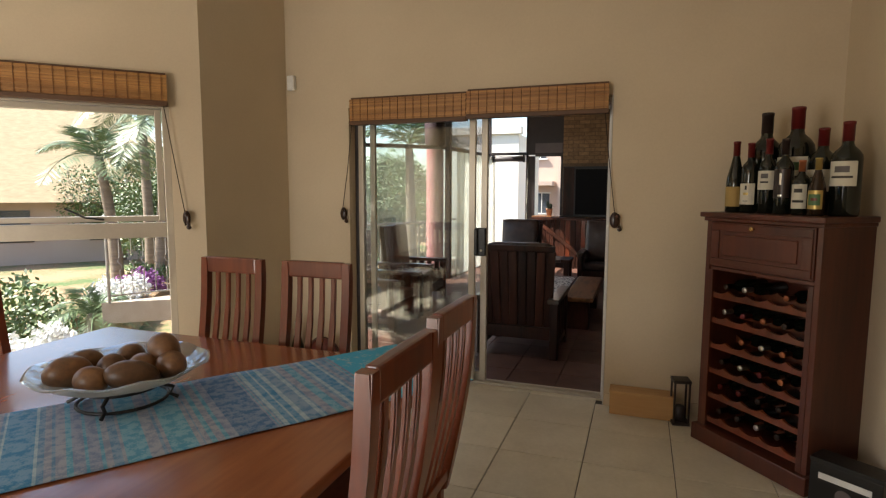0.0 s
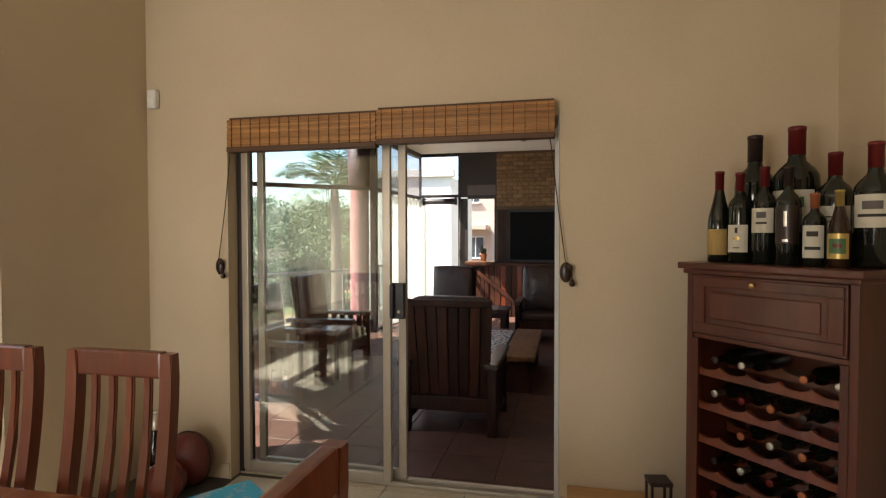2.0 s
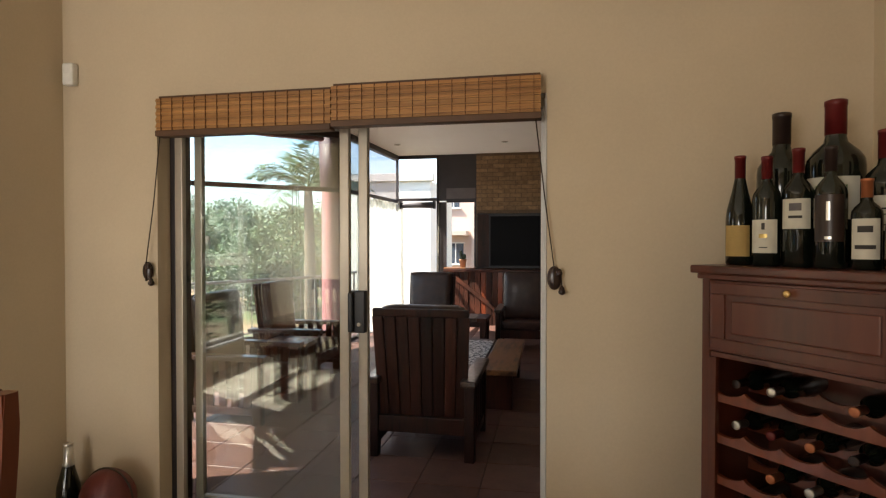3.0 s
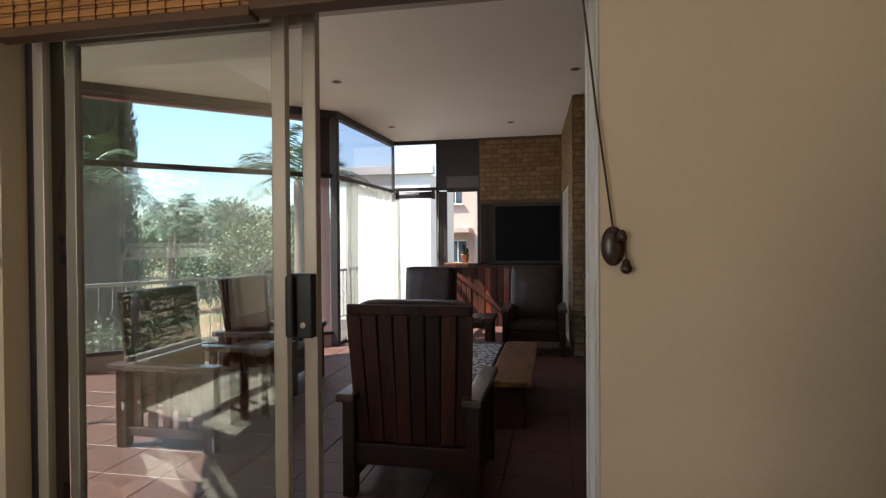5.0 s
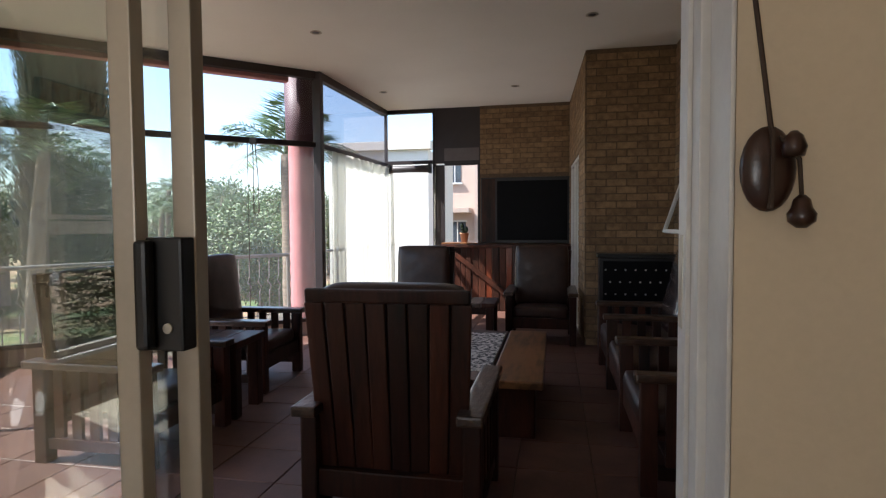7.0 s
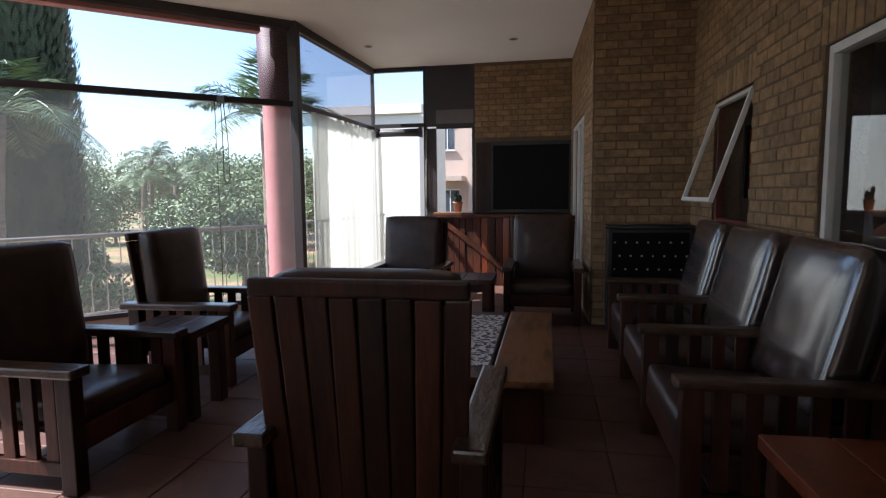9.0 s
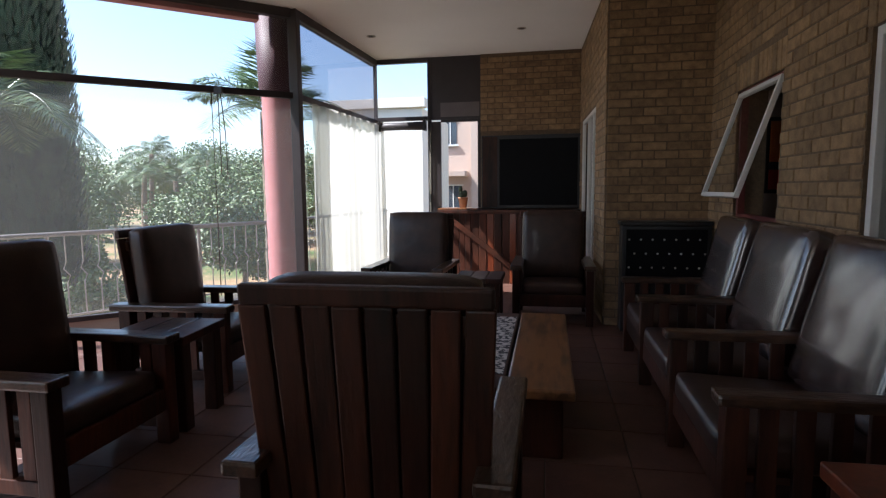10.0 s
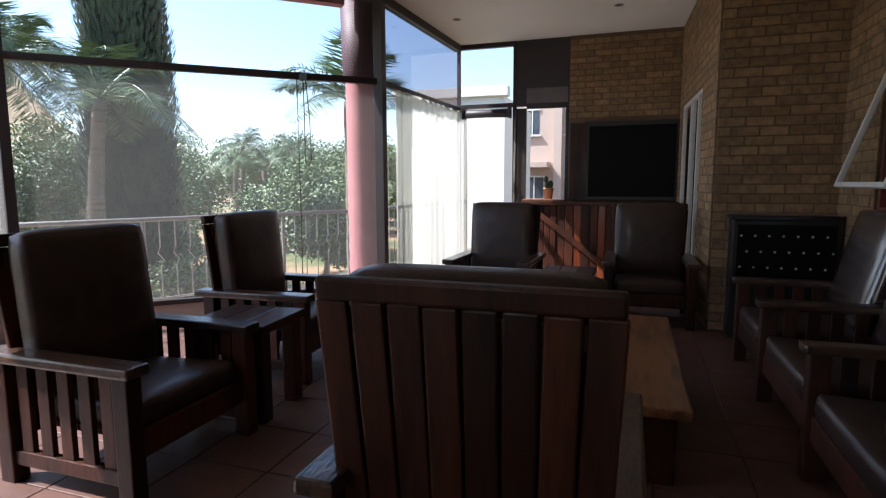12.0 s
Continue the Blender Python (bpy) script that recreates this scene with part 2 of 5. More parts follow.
def cloth_mat():
    """Blue runner with stripes across its length and a fine weave."""
    m = mat("blue_striped_cloth", (0.36, 0.42, 0.52), (0.05, 0.16, 0.33), rough=0.85, scale=32, fine=160, bump=0.3, contrast=(0.46, 0.56))
    n, link = m.node_tree.nodes, m.node_tree.links.new
    co, sep, ramp, nz = n.new("ShaderNodeTexCoord"), n.new("ShaderNodeSeparateXYZ"), n.new("ShaderNodeValToRGB"), n.new("ShaderNodeTexNoise")
    nz.noise_dimensions = "1D"
    nz.inputs["Scale"].default_value, nz.inputs["Detail"].default_value = 5.0, 3.0
    link(co.outputs["Object"], sep.inputs[0])
    link(sep.outputs["X"], nz.inputs["W"])
    el = ramp.color_ramp.elements
    ramp.color_ramp.interpolation = "CONSTANT"
    el[0].color, el[0].position = (0.035, 0.11, 0.25, 1), 0.0
    el[1].color, el[1].position = (0.22, 0.24, 0.34, 1), 0.40
    for pos, col in ((0.46, (0.08, 0.33, 0.46, 1)), (0.50, (0.27, 0.27, 0.33, 1)), (0.54, (0.12, 0.24, 0.38, 1)), (0.58, (0.34, 0.45, 0.50, 1)), (0.62, (0.03, 0.22, 0.42, 1))):
        e = el.new(pos)
        e.color = col
    link(nz.outputs["Fac"], ramp.inputs["Fac"])
    mix = n.new("ShaderNodeMix")
    mix.data_type, mix.blend_type = "RGBA", "MIX"
    mix.inputs["Factor"].default_value = 0.38
    b = n["Principled BSDF"]
    old = b.inputs["Base Color"].links[0].from_socket
    link(ramp.outputs["Color"], mix.inputs["A"])
    link(old, mix.inputs["B"])
    link(mix.outputs["Result"], b.inputs["Base Color"])
    return m


def print_mat():
    """White cloth with a black print."""
    m = mat("printed_cloth", (0.62, 0.60, 0.58), (0.05, 0.05, 0.06), rough=0.8, scale=26, fine=70, bump=0.1, contrast=(0.50, 0.53))
    return m


RUNNER, PRINT = cloth_mat(), print_mat()

# ---- building helpers ----


def mesh_of(bm, name, material, smooth=False):
    me = bpy.data.meshes.new(name)
    bmesh.ops.recalc_face_normals(bm, faces=bm.faces)
    bm.to_mesh(me)
    bm.free()
    for m in material if isinstance(material, (list, tuple)) else (material,):
        me.materials.append(m)
    if smooth:
        me.polygons.foreach_set("use_smooth", [True] * len(me.polygons))
    return me


def part(name, bm, material, parent=None, label="", smooth=False, at=None):
    ob = new(name, mesh_of(bm, name, material, smooth))
    if parent:
        ob.parent = parent
    if at is not None:
        ob.matrix_local = at
    return tagged(ob, label)


def thing(name, label, category, at=None, group="", kind=""):
    ob = new(name)
    ob.empty_display_size = 0.1
    if at is not None:
        ob.matrix_world = at
    return tagged(ob, label, category, group, kind)


def add_box(bm, x0, x1, y0, y1, z0, z1, m=None):
    v = [bm.verts.new((x, y, z)) for z in (z0, z1) for y in (y0, y1) for x in (x0, x1)]
    if m is not None:
        for a in v:
            a.co = m @ a.co
    for f in ((0, 1, 3, 2), (4, 6, 7, 5), (0, 4, 5, 1), (2, 3, 7, 6), (0, 2, 6, 4), (1, 5, 7, 3)):
        bm.faces.new([v[i] for i in f])
    return v


def box(x0, x1, y0, y1, z0, z1, bevel=0.0, m=None, seg=2):
    bm = bmesh.new()
    add_box(bm, x0, x1, y0, y1, z0, z1, m)
    if bevel:
        bmesh.ops.recalc_face_normals(bm, faces=bm.faces)
        bmesh.ops.bevel(bm, geom=bm.edges[:], offset=bevel, segments=seg, affect="EDGES", profile=0.6)
    return bm


def lathe(profile, steps=20, m=None, bm=None):
    """Turned shape from (radius, z) pairs."""
    bm = bm or bmesh.new()
    rings = []
    for r, z in profile:
        ring = []
        for i in range(steps):
            a = 2 * math.pi * i / steps
            p = Vector((max(r, 1e-4) * math.cos(a), max(r, 1e-4) * math.sin(a), z))
            ring.append(bm.verts.new(m @ p if m else p))
        rings.append(ring)
    for a, b in zip(rings, rings[1:]):
        for i in range(steps):
            bm.faces.new((a[i], a[(i + 1) % steps], b[(i + 1) % steps], b[i]))
    bm.faces.new(rings[0][::-1])
    bm.faces.new(rings[-1])
    return bm


def tube(points, r, steps=8, bm=None):
    bm = bm or bmesh.new()
    rings = []
    pts = [Vector(p) for p in points]
    for i, p in enumerate(pts):
        d = (pts[min(i + 1, len(pts) - 1)] - pts[max(i - 1, 0)]).normalized()
        q = d.to_track_quat("Z", "Y")
        rr = r[i] if isinstance(r, (list, tuple)) else r
        rings.append([bm.verts.new(p + q @ Vector((rr * math.cos(2 * math.pi * k / steps), rr * math.sin(2 * math.pi * k / steps), 0))) for k in range(steps)])
    for a, b in zip(rings, rings[1:]):
        for i in range(steps):
            bm.faces.new((a[i], a[(i + 1) % steps], b[(i + 1) % steps], b[i]))
    bm.faces.new(rings[0][::-1])
    bm.faces.new(rings[-1])
    return bm


def cushion(w, d, h, puff=0.03, n=12):
    """A padded block, w by d, h thick, with soft swollen faces; base at z = 0."""
    bm = bmesh.new()
    bmesh.ops.create_cube(bm, size=1.0)
    bmesh.ops.subdivide_edges(bm, edges=bm.edges[:], cuts=n, use_grid_fill=True)
    for v in bm.verts:
        x, y, z = v.co * 2
        r = (abs(x) ** 8 + abs(y) ** 8 + abs(z) ** 4) ** (1 / 8)
        r = max(r, 1.0) ** 0.6
        swell = (1 - x ** 4) * (1 - y ** 4)
        wrinkle = 0.004 * noise.noise((x * 3, y * 3, z * 2))
        v.co = Vector((x * w / 2 / r, y * d / 2 / r, h / 2 + (z * (h / 2 + puff * swell)) / r + wrinkle))
    return bm


def frame_at(p0, p1, z=0.0):
    """A pose at p0 whose x runs to p1; y is to the left of it."""
    a = math.atan2(p1[1] - p0[1], p1[0] - p0[0])
    return Matrix.Translation((p0[0], p0[1], z)) @ Matrix.Rotation(a, 4, "Z")


def wall(name, p0, p1, z0, z1, thick, openings, material, label):
    """A wall whose face runs p0 to p1, with its thickness to the left of that line, and openings (u0, u1, z0, z1) right through."""
    length = math.hypot(p1[0] - p0[0], p1[1] - p0[1])
    cuts = sorted({0.0, length, *[o[0] for o in openings], *[o[1] for o in openings]})
    bm = bmesh.new()
    for a, b in zip(cuts, cuts[1:]):
        mid, lo = (a + b) / 2, z0
        for o in sorted([o for o in openings if o[0] < mid < o[1]], key=lambda o: o[2]):
            if o[2] > lo:
                add_box(bm, a, b, 0, thick, lo, o[2])
            lo = o[3]
        if lo < z1:
            add_box(bm, a, b, 0, thick, lo, z1)
    bmesh.ops.remove_doubles(bm, verts=bm.verts[:], dist=1e-4)
    ob = part(name, bm, material, at=frame_at(p0, p1))
    return tagged(ob, label, "wall", kind="structure")


# ---- dining room shell ----
CEIL_Z, LOW = 3.33, -0.20
R2 = math.sqrt(0.5)
CORNER_A = (-2.57, -0.98)
OBL_LEN = 1.53
CORNER_B = (CORNER_A[0] - OBL_LEN * R2, CORNER_A[1] - OBL_LEN * R2)
SILL = 0.33
DOOR_X0, DOOR_X1, DOOR_TOP = -1.985, 0.065, 2.20

wall_north = wall("wall_north", (-2.57, 0.0), (1.45, 0.0), -0.2, CEIL_Z, 0.26, [(DOOR_X0 + 2.57, DOOR_X1 + 2.57, -0.2, DOOR_TOP)], PLASTER, "smooth beige plastered wall with a sliding door opening")
wall("wall_return", (-2.57, -0.98), (-2.57, 0.26), 0, CEIL_Z, 0.25, [], PLASTER, "beige plastered return wall beside the window")
wall("wall_oblique", CORNER_B, CORNER_A, 0, CEIL_Z, 0.22, [(0.27, 1.33, SILL, 2.12)], PLASTER, "beige plastered oblique wall with a tall window")
wall("wall_west", (CORNER_B[0], -6.6), CORNER_B, 0, CEIL_Z, 0.22, [(2.92, 4.36, SILL, 2.12)], PLASTER, "beige plastered wall with a wide low-silled window")
wall("wall_east", (1.41, 0.0), (1.41, -6.6), 0, CEIL_Z, 0.22, [], PLASTER, "plain beige plastered side wall")
# The back wall's opening is invented to hold the fill light.
wall("wall_south", (1.63, -6.6), (CORNER_B[0] - 0.22, -6.6), 0, CEIL_Z, 0.22, [(3.2, 4.66, 0.0, 2.25)], PLASTER, "beige plastered back wall with an unseen opening for the fill light")
tagged(part("ceiling", box(-4.0, 1.65, -6.85, 0.26, CEIL_Z + 0.002, CEIL_Z + 0.15), CEIL), "flat white painted dining room ceiling", "ceiling", kind="structure")
bm = bmesh.new()
plan = [(1.42, -6.62), (1.42, 0.12), (-2.6, 0.12), (-2.6, -0.95), (CORNER_B[0] - 0.05, CORNER_B[1] + 0.05), (CORNER_B[0] - 0.05, -6.62)]
tops = [bm.verts.new((x, y, -0.012)) for x, y in plan]
lows = [bm.verts.new((x, y, -0.2)) for x, y in plan]
bm.faces.new(tops)
bm.faces.new(lows[::-1])
for i in range(len(plan)):
    j = (i + 1) % len(plan)
    bm.faces.new((tops[i], lows[i], lows[j], tops[j]))
floor = tagged(part("floor", bm, GROUT), "cream ceramic floor tiles with thin dark joints", "floor", kind="structure")
skirt = bmesh.new()
for a, b, y in ((-2.57, -1.99, -0.012), (DOOR_X1 + 0.005, 1.41, -0.012)):
    add_box(skirt, a, b, y, 0.0, 0.0, 0.09)
tagged(part("baseboard", skirt, PLASTER), "low beige skirting along the wall", "baseboard", kind="structure")

# ---- sunroom shell ----
POST = (-3.30, 6.34)
FAR_L, FAR_Y = (-3.17, 8.95), 8.95
OBL = (-5.95, 3.93)
WEST = (-3.95, 0.27)
EAST_X = 1.2
low_floor = tagged(part("floor_sunroom", box(-4.9, EAST_X + 0.25, 0.26, 9.15, -0.42, LOW - 0.012), GROUT), "brown clay floor tiles of the enclosed veranda", "floor", kind="structure")
step = tagged(part("door_step", box(-1.98, DOOR_X1 - 0.005, 0.10, 0.27, -0.2, -0.004, 0.004), TILE), "tiled threshold under the sliding door", "step", kind="structure")
bm = bmesh.new()
# West edge juts past the glazing, an unseen overhang added to hold back sun.
outline = [(1.45, 0.26), (1.45, 9.2), (-3.15, 9.2), (-3.36, 8.95), (-3.50, 6.42), (-6.15, 4.05), (-6.75, 3.7), (-4.75, 0.0), (-3.4, 0.26)]
low = [bm.verts.new((x, y, CEIL_Z)) for x, y in outline]
high = [bm.verts.new((x, y, CEIL_Z + 0.2)) for x, y in outline]
bm.faces.new(low[::-1])
bm.faces.new(high)
for i in range(len(outline)):
    j = (i + 1) % len(outline)
    bm.faces.new((low[i], low[j], high[j], high[i]))
tagged(part("ceiling_sunroom", bm, CEIL), "smooth off-white veranda ceiling with small downlights", "ceiling", kind="structure")

# brick walls: mortar core, then separate bricks on the face
BL, BH, JOINT = 0.222, 0.075, 0.012
brick_mesh = mesh_of(box(-BL / 2, BL / 2, -0.006, 0.012, -BH / 2, BH / 2, 0.004, seg=1), "brick", BRICK)


def brick_face(parent, p0, p1, z0, z1, openings, near, soldiers=()):
    """Stretcher bond along p0 to p1, on the right-hand face; near(u, z) tells which bricks are parts."""
    m = frame_at(p0, p1)
    length = math.hypot(p1[0] - p0[0], p1[1] - p0[1])
    verts, faces = [], []
    rows, row = int((z1 - z0) / (BH + JOINT)), 0
    rest = random.Random(5)

    def lay(u, z, half_l, half_h, picked, wob):
        if picked:
            ob = new("brick", brick_mesh)
            ob.parent = parent
            ob.matrix_world = m @ Matrix.Translation((u, wob, z)) @ Matrix.Diagonal((2 * half_l / BL, 1, 2 * half_h / BH, 1))
        else:
            k, e = len(verts), 0.004
            for yy, s in ((0.012, 0.0), (wob - 0.003, 0.0), (wob - 0.006, e)):
                for sx, sz in ((-1, -1), (1, -1), (1, 1), (-1, 1)):
                    verts.append(m @ Vector((u + sx * (half_l - s), yy, z + sz * (half_h - s))))
            for r in (0, 4):
                for i in range(4):
                    j = (i + 1) % 4
                    faces.append((k + r + i, k + r + j, k + r + 4 + j, k + r + 4 + i))
            faces.append((k + 8, k + 9, k + 10, k + 11))

    holes = [*openings, *soldiers]
    while row < rows:
        z = z0 + (row + 0.5) * (BH + JOINT)
        u = -(BL + JOINT) * (0.5 if row % 2 else 0.0)
        spans = [(0.0, length)]
        for o in holes:
            if o[2] - 0.03 < z < o[3] + 0.03:
                spans = [s for a, b in spans for s in ((a, min(b, o[0])), (max(a, o[1]), b)) if s[1] - s[0] > 0.03]
        while u < length:
            for a, b in spans:
                lo, hi = max(u, a), min(u + BL, b)
                if hi - lo > 0.025:
                    mid, half = (lo + hi) / 2, (hi - lo) / 2
                    lay(mid, z, half, BH / 2, near(mid, z), rest.uniform(-0.003, 0.002))
            u += BL + JOINT
        row += 1
    for a, b, c, d in soldiers:
        count = max(1, round((b - a) / (BH + JOINT)))
        for i in range(count):
            lay(a + (i + 0.5) * (b - a) / count, (c + d) / 2, (b - a) / count / 2 - JOINT / 2, (d - c) / 2 - JOINT / 2, False, 0.0)
    if verts:
        me = bpy.data.meshes.new("bricks")
        me.from_pydata([tuple(parent.matrix_world.inverted() @ v) for v in verts], [], faces)
        me.materials.append(BRICK)
        ob = new("bricks", me)
        ob.parent = parent
        tagged(ob, "yellow-brown face bricks in stretcher bond", kind="stuff")


WIN_Y0, WIN_Y1, WIN_Z0, WIN_Z1 = 4.40, 5.36, 0.98, 2.06
GD_Y0, GD_Y1, GD_Z1 = 0.95, 3.31, 2.04
east = wall("wall_brick_east", (EAST_X, 6.12), (EAST_X, 0.26), -0.4, CEIL_Z, 0.24,
            [(6.12 - WIN_Y1, 6.12 - WIN_Y0, WIN_Z0, WIN_Z1), (6.12 - GD_Y1, 6.12 - GD_Y0, -0.2, GD_Z1)], MORTAR, "yellow-brown face brick wall with a window and a glazed door")
jut = wall("wall_brick_chimney", (0.20, 6.12), (EAST_X + 0.24, 6.12), -0.4, CEIL_Z, 2.8, [], MORTAR, "projecting face brick chimney breast")
side = wall("wall_brick_side", (0.075, 8.95), (0.185, 6.14), -0.4, CEIL_Z, 0.12, [(0.3, 1.95, -0.2, 2.22)], MORTAR, "face brick side wall with a white sliding door")
far = wall("wall_brick_far", (-1.45, FAR_Y), (0.3, FAR_Y), -0.4, CEIL_Z, 0.2, [], MORTAR, "face brick end wall above a black board")
south = wall("wall_sunroom_south", (1.44, 0.262), (DOOR_X1 + 0.005, 0.262), -0.4, CEIL_Z, 0.02, [], BEIGEWALL, "rendered wall on the veranda side of the door")

# ---- dining room: sliding door, blinds, fixtures ----


def frame_set(parent, name, x0, x1, z0, z1, y, w, d, material, bevel=0.004):
    """Four members round a rectangle in the xz plane, each its own mesh."""
    for n_, b in (("stile", (x0, x0 + w, z0, z1)), ("stile", (x1 - w, x1, z0, z1)), ("rail", (x0 + w, x1 - w, z0, z0 + w)), ("rail", (x0 + w, x1 - w, z1 - w, z1))):
        part(n_, box(b[0], b[1], y - d / 2, y + d / 2, b[2], b[3], bevel), material, parent)


def pane(parent, x0, x1, z0, z1, y, material, name="pane"):
    ob = part(name, box(x0, x1, y - 0.002, y + 0.002, z0, z1), material, parent)
    ob.visible_shadow = False
    return ob


door = thing("door_1", "aluminium sliding glass door, pushed half open", "door", kind="structure")
part("door_frame", box(DOOR_X0, DOOR_X0 + 0.03, 0.10, 0.24, 0.0, DOOR_TOP, 0.003), DARKFRAME, door, "dark shadow-line side frame")
part("door_frame", box(DOOR_X1 - 0.022, DOOR_X1 - 0.001, 0.10, 0.24, 0.0, DOOR_TOP, 0.003), WHITEFRAME, door)
# Thin strip whitens the plaster reveal: its brightness in the light is put into colour.
part("reveal_lining", box(DOOR_X1 - 0.008, DOOR_X1 - 0.001, -0.003, 0.10, 0.0, DOOR_TOP, 0.003), WHITEFRAME, door, "plaster reveal whitened to look lit")
part("door_stop", box(DOOR_X1 - 0.030, DOOR_X1 - 0.022, 0.145, 0.165, 0.0, DOOR_TOP - 0.04, 0.002), WHITEFRAME, door)
part("door_frame", box(DOOR_X0 + 0.03, DOOR_X1 - 0.012, 0.10, 0.24, DOOR_TOP - 0.04, DOOR_TOP, 0.003), ALU, door)
part("track", box(DOOR_X0 + 0.03, DOOR_X1 - 0.012, 0.11, 0.125, 0.0, 0.02, 0.002), ALU, door)
part("track", box(DOOR_X0 + 0.03, DOOR_X1 - 0.012, 0.175, 0.19, 0.0, 0.018, 0.002), ALU, door)
fixed = part("fixed_panel", box(DOOR_X0 + 0.03, DOOR_X0 + 0.075, 0.10, 0.135, 0.02, DOOR_TOP - 0.04, 0.004), ALU, door)
part("stile", box(-0.995, -0.945, 0.10, 0.135, 0.02, DOOR_TOP - 0.04, 0.004), ALU, fixed)
part("rail", box(-1.91, -0.995, 0.102, 0.133, 0.02, 0.075, 0.004), ALU, fixed)
part("rail", box(-1.91, -0.995, 0.102, 0.133, DOOR_TOP - 0.09, DOOR_TOP - 0.04, 0.004), ALU, fixed)
pane(fixed, -1.912, -0.99, 0.07, DOOR_TOP - 0.085, 0.118, DOORPANE)
slide = part("sliding_panel", box(-0.915, -0.865, 0.165, 0.205, 0.018, DOOR_TOP - 0.04, 0.004), ALU, door)
part("stile", box(-1.88, -1.835, 0.165, 0.2, 0.018, DOOR_TOP - 0.04, 0.004), ALU, slide)
part("rail", box(-1.835, -0.915, 0.167, 0.2, 0.018, 0.08, 0.004), ALU, slide)
part("rail", box(-1.835, -0.915, 0.167, 0.2, DOOR_TOP - 0.09, DOOR_TOP - 0.04, 0.004), ALU, slide)
pane(slide, -1.837, -0.912, 0.075, DOOR_TOP - 0.085, 0.184, DOORPANE)
lock = part("lock_box", box(-0.955, -0.868, 0.125, 0.168, 1.03, 1.25, 0.006), BLACK, slide, "black lock housing with a pull handle")
part("handle", box(-0.953, -0.925, 0.098, 0.126, 1.035, 1.245, 0.008), BLACK, lock, "black ridged pull grip")
part("keyhole", lathe([(0.010, 0.0), (0.010, 0.004), (0.004, 0.005)], 14, pose(-0.900, 0.125, 1.075, 90)), ALU, lock)
part("lock_plate", box(DOOR_X1 - 0.026, DOOR_X1 - 0.0215, 0.19, 0.215, 1.09, 1.25, 0.001), ALU, door)


def bamboo_blind(at, width, label, drop=0.19):
    """Rolled-up bamboo blind: slats laced to tapes, gathered in a flat bundle; x along its width, back at y = 0."""
    t = thing("bamboo_blind", label, "blind", at, group="bamboo blinds")
    part("headrail", box(0.004, width - 0.004, -0.045, -0.002, 0.0, 0.012, 0.003), DARKBAMBOO, t)
    bm = bmesh.new()
    rows = 19
    for i in range(rows):
        z = -0.004 - i * (drop - 0.02) / rows
        bulge = 0.004 * math.sin(i * 1.7)
        add_box(bm, 0, width, -0.062 - bulge, -0.056 - bulge, z - (drop - 0.02) / rows + 0.0012, z)
    part("slats", bm, BAMBOO, t, "golden split bamboo slats")
    part("roll", box(0.002, width - 0.002, -0.055, -0.004, -drop + 0.022, -0.002, 0.008), DARKBAMBOO, t)
    part("bottom_slat", box(-0.002, width + 0.002, -0.07, -0.002, -drop - 0.012, -drop + 0.02, 0.006), DARKBAMBOO, t)
    n = int(width / 0.062)
    for i in range(n):
        x = (i + 0.5) * width / n
        part("lacing", box(x - 0.0014, x + 0.0014, -0.0685, -0.062, -drop + 0.02, 0.0), LACE, t)
    return t


bamboo_blind(pose(-1.943, 0, 2.258), 0.965, "rolled-up golden bamboo blind over the fixed door panel")
bamboo_blind(pose(-0.972, -0.006, 2.270), 1.01, "rolled-up golden bamboo blind over the open door side")


def cleat(top, knob, label, size=1.0):
    """Blind cord running to a turned wooden cleat, with a small acorn pull."""
    t = thing("cord_cleat", label, "blind cord", Matrix.Translation(knob), group="blind cords")
    k = Vector(knob)
    tp = Vector(top) - k
    part("cord", tube([tp, tp * 0.5 + Vector((0.0, 0, -0.012)), (0, -0.008, 0.03)], 0.0032, 6), CORD, t)
    bm = bmesh.new()
    bmesh.ops.create_uvsphere(bm, u_segments=18, v_segments=12, radius=1.0)
    for v in bm.verts:
        v.co = Vector((v.co.x * 0.034 * size, v.co.y * 0.016 + 0.006, v.co.z * 0.056 * size - 0.01))
    part("cleat", bm, SHELL, t, smooth=True)
    part("groove", box(-0.0025, 0.0025, -0.0125, 0.0, -0.062, 0.040, 0.001), CORD, t)
    part("cord_tail", tube([(0.006, -0.016, 0.03), (0.03, -0.014, 0.0), (0.034, -0.012, -0.045)], 0.0028, 6), CORD, t)
    part("acorn", lathe([(0.004, 0.0), (0.010, -0.006), (0.012, -0.016), (0.017, -0.024), (0.016, -0.034), (0.006, -0.042)], 12, Matrix.Translation((0.034, -0.013, -0.045))), SHELL, t, "small turned wooden acorn", True)
    part("acorn", lathe([(0.004, 0.0), (0.010, -0.006), (0.015, -0.02), (0.012, -0.032)], 12, Matrix.Translation((0.022, -0.018, 0.035))), SHELL, t, "", True)
    return t


cleat((0.012, -0.045, 2.09), (0.10, -0.02, 1.35), "brown blind cord wound on an oval wooden cleat")
cleat((-1.93, -0.045, 2.09), (-2.035, -0.02, 1.36), "brown blind cord wound on an oval wooden cleat", 0.9)

pir = thing("motion_detector", "small white plastic alarm sensor in the wall corner", "alarm sensor", pose(-2.50, -0.002, 2.36))
part("body", box(-0.033, 0.033, -0.045, 0.0, 0.0, 0.12, 0.012, seg=3), WHITEPLASTIC, pir)
part("lens", box(-0.024, 0.024, -0.048, -0.04, 0.012, 0.062, 0.004), WHITEPLASTIC, pir)

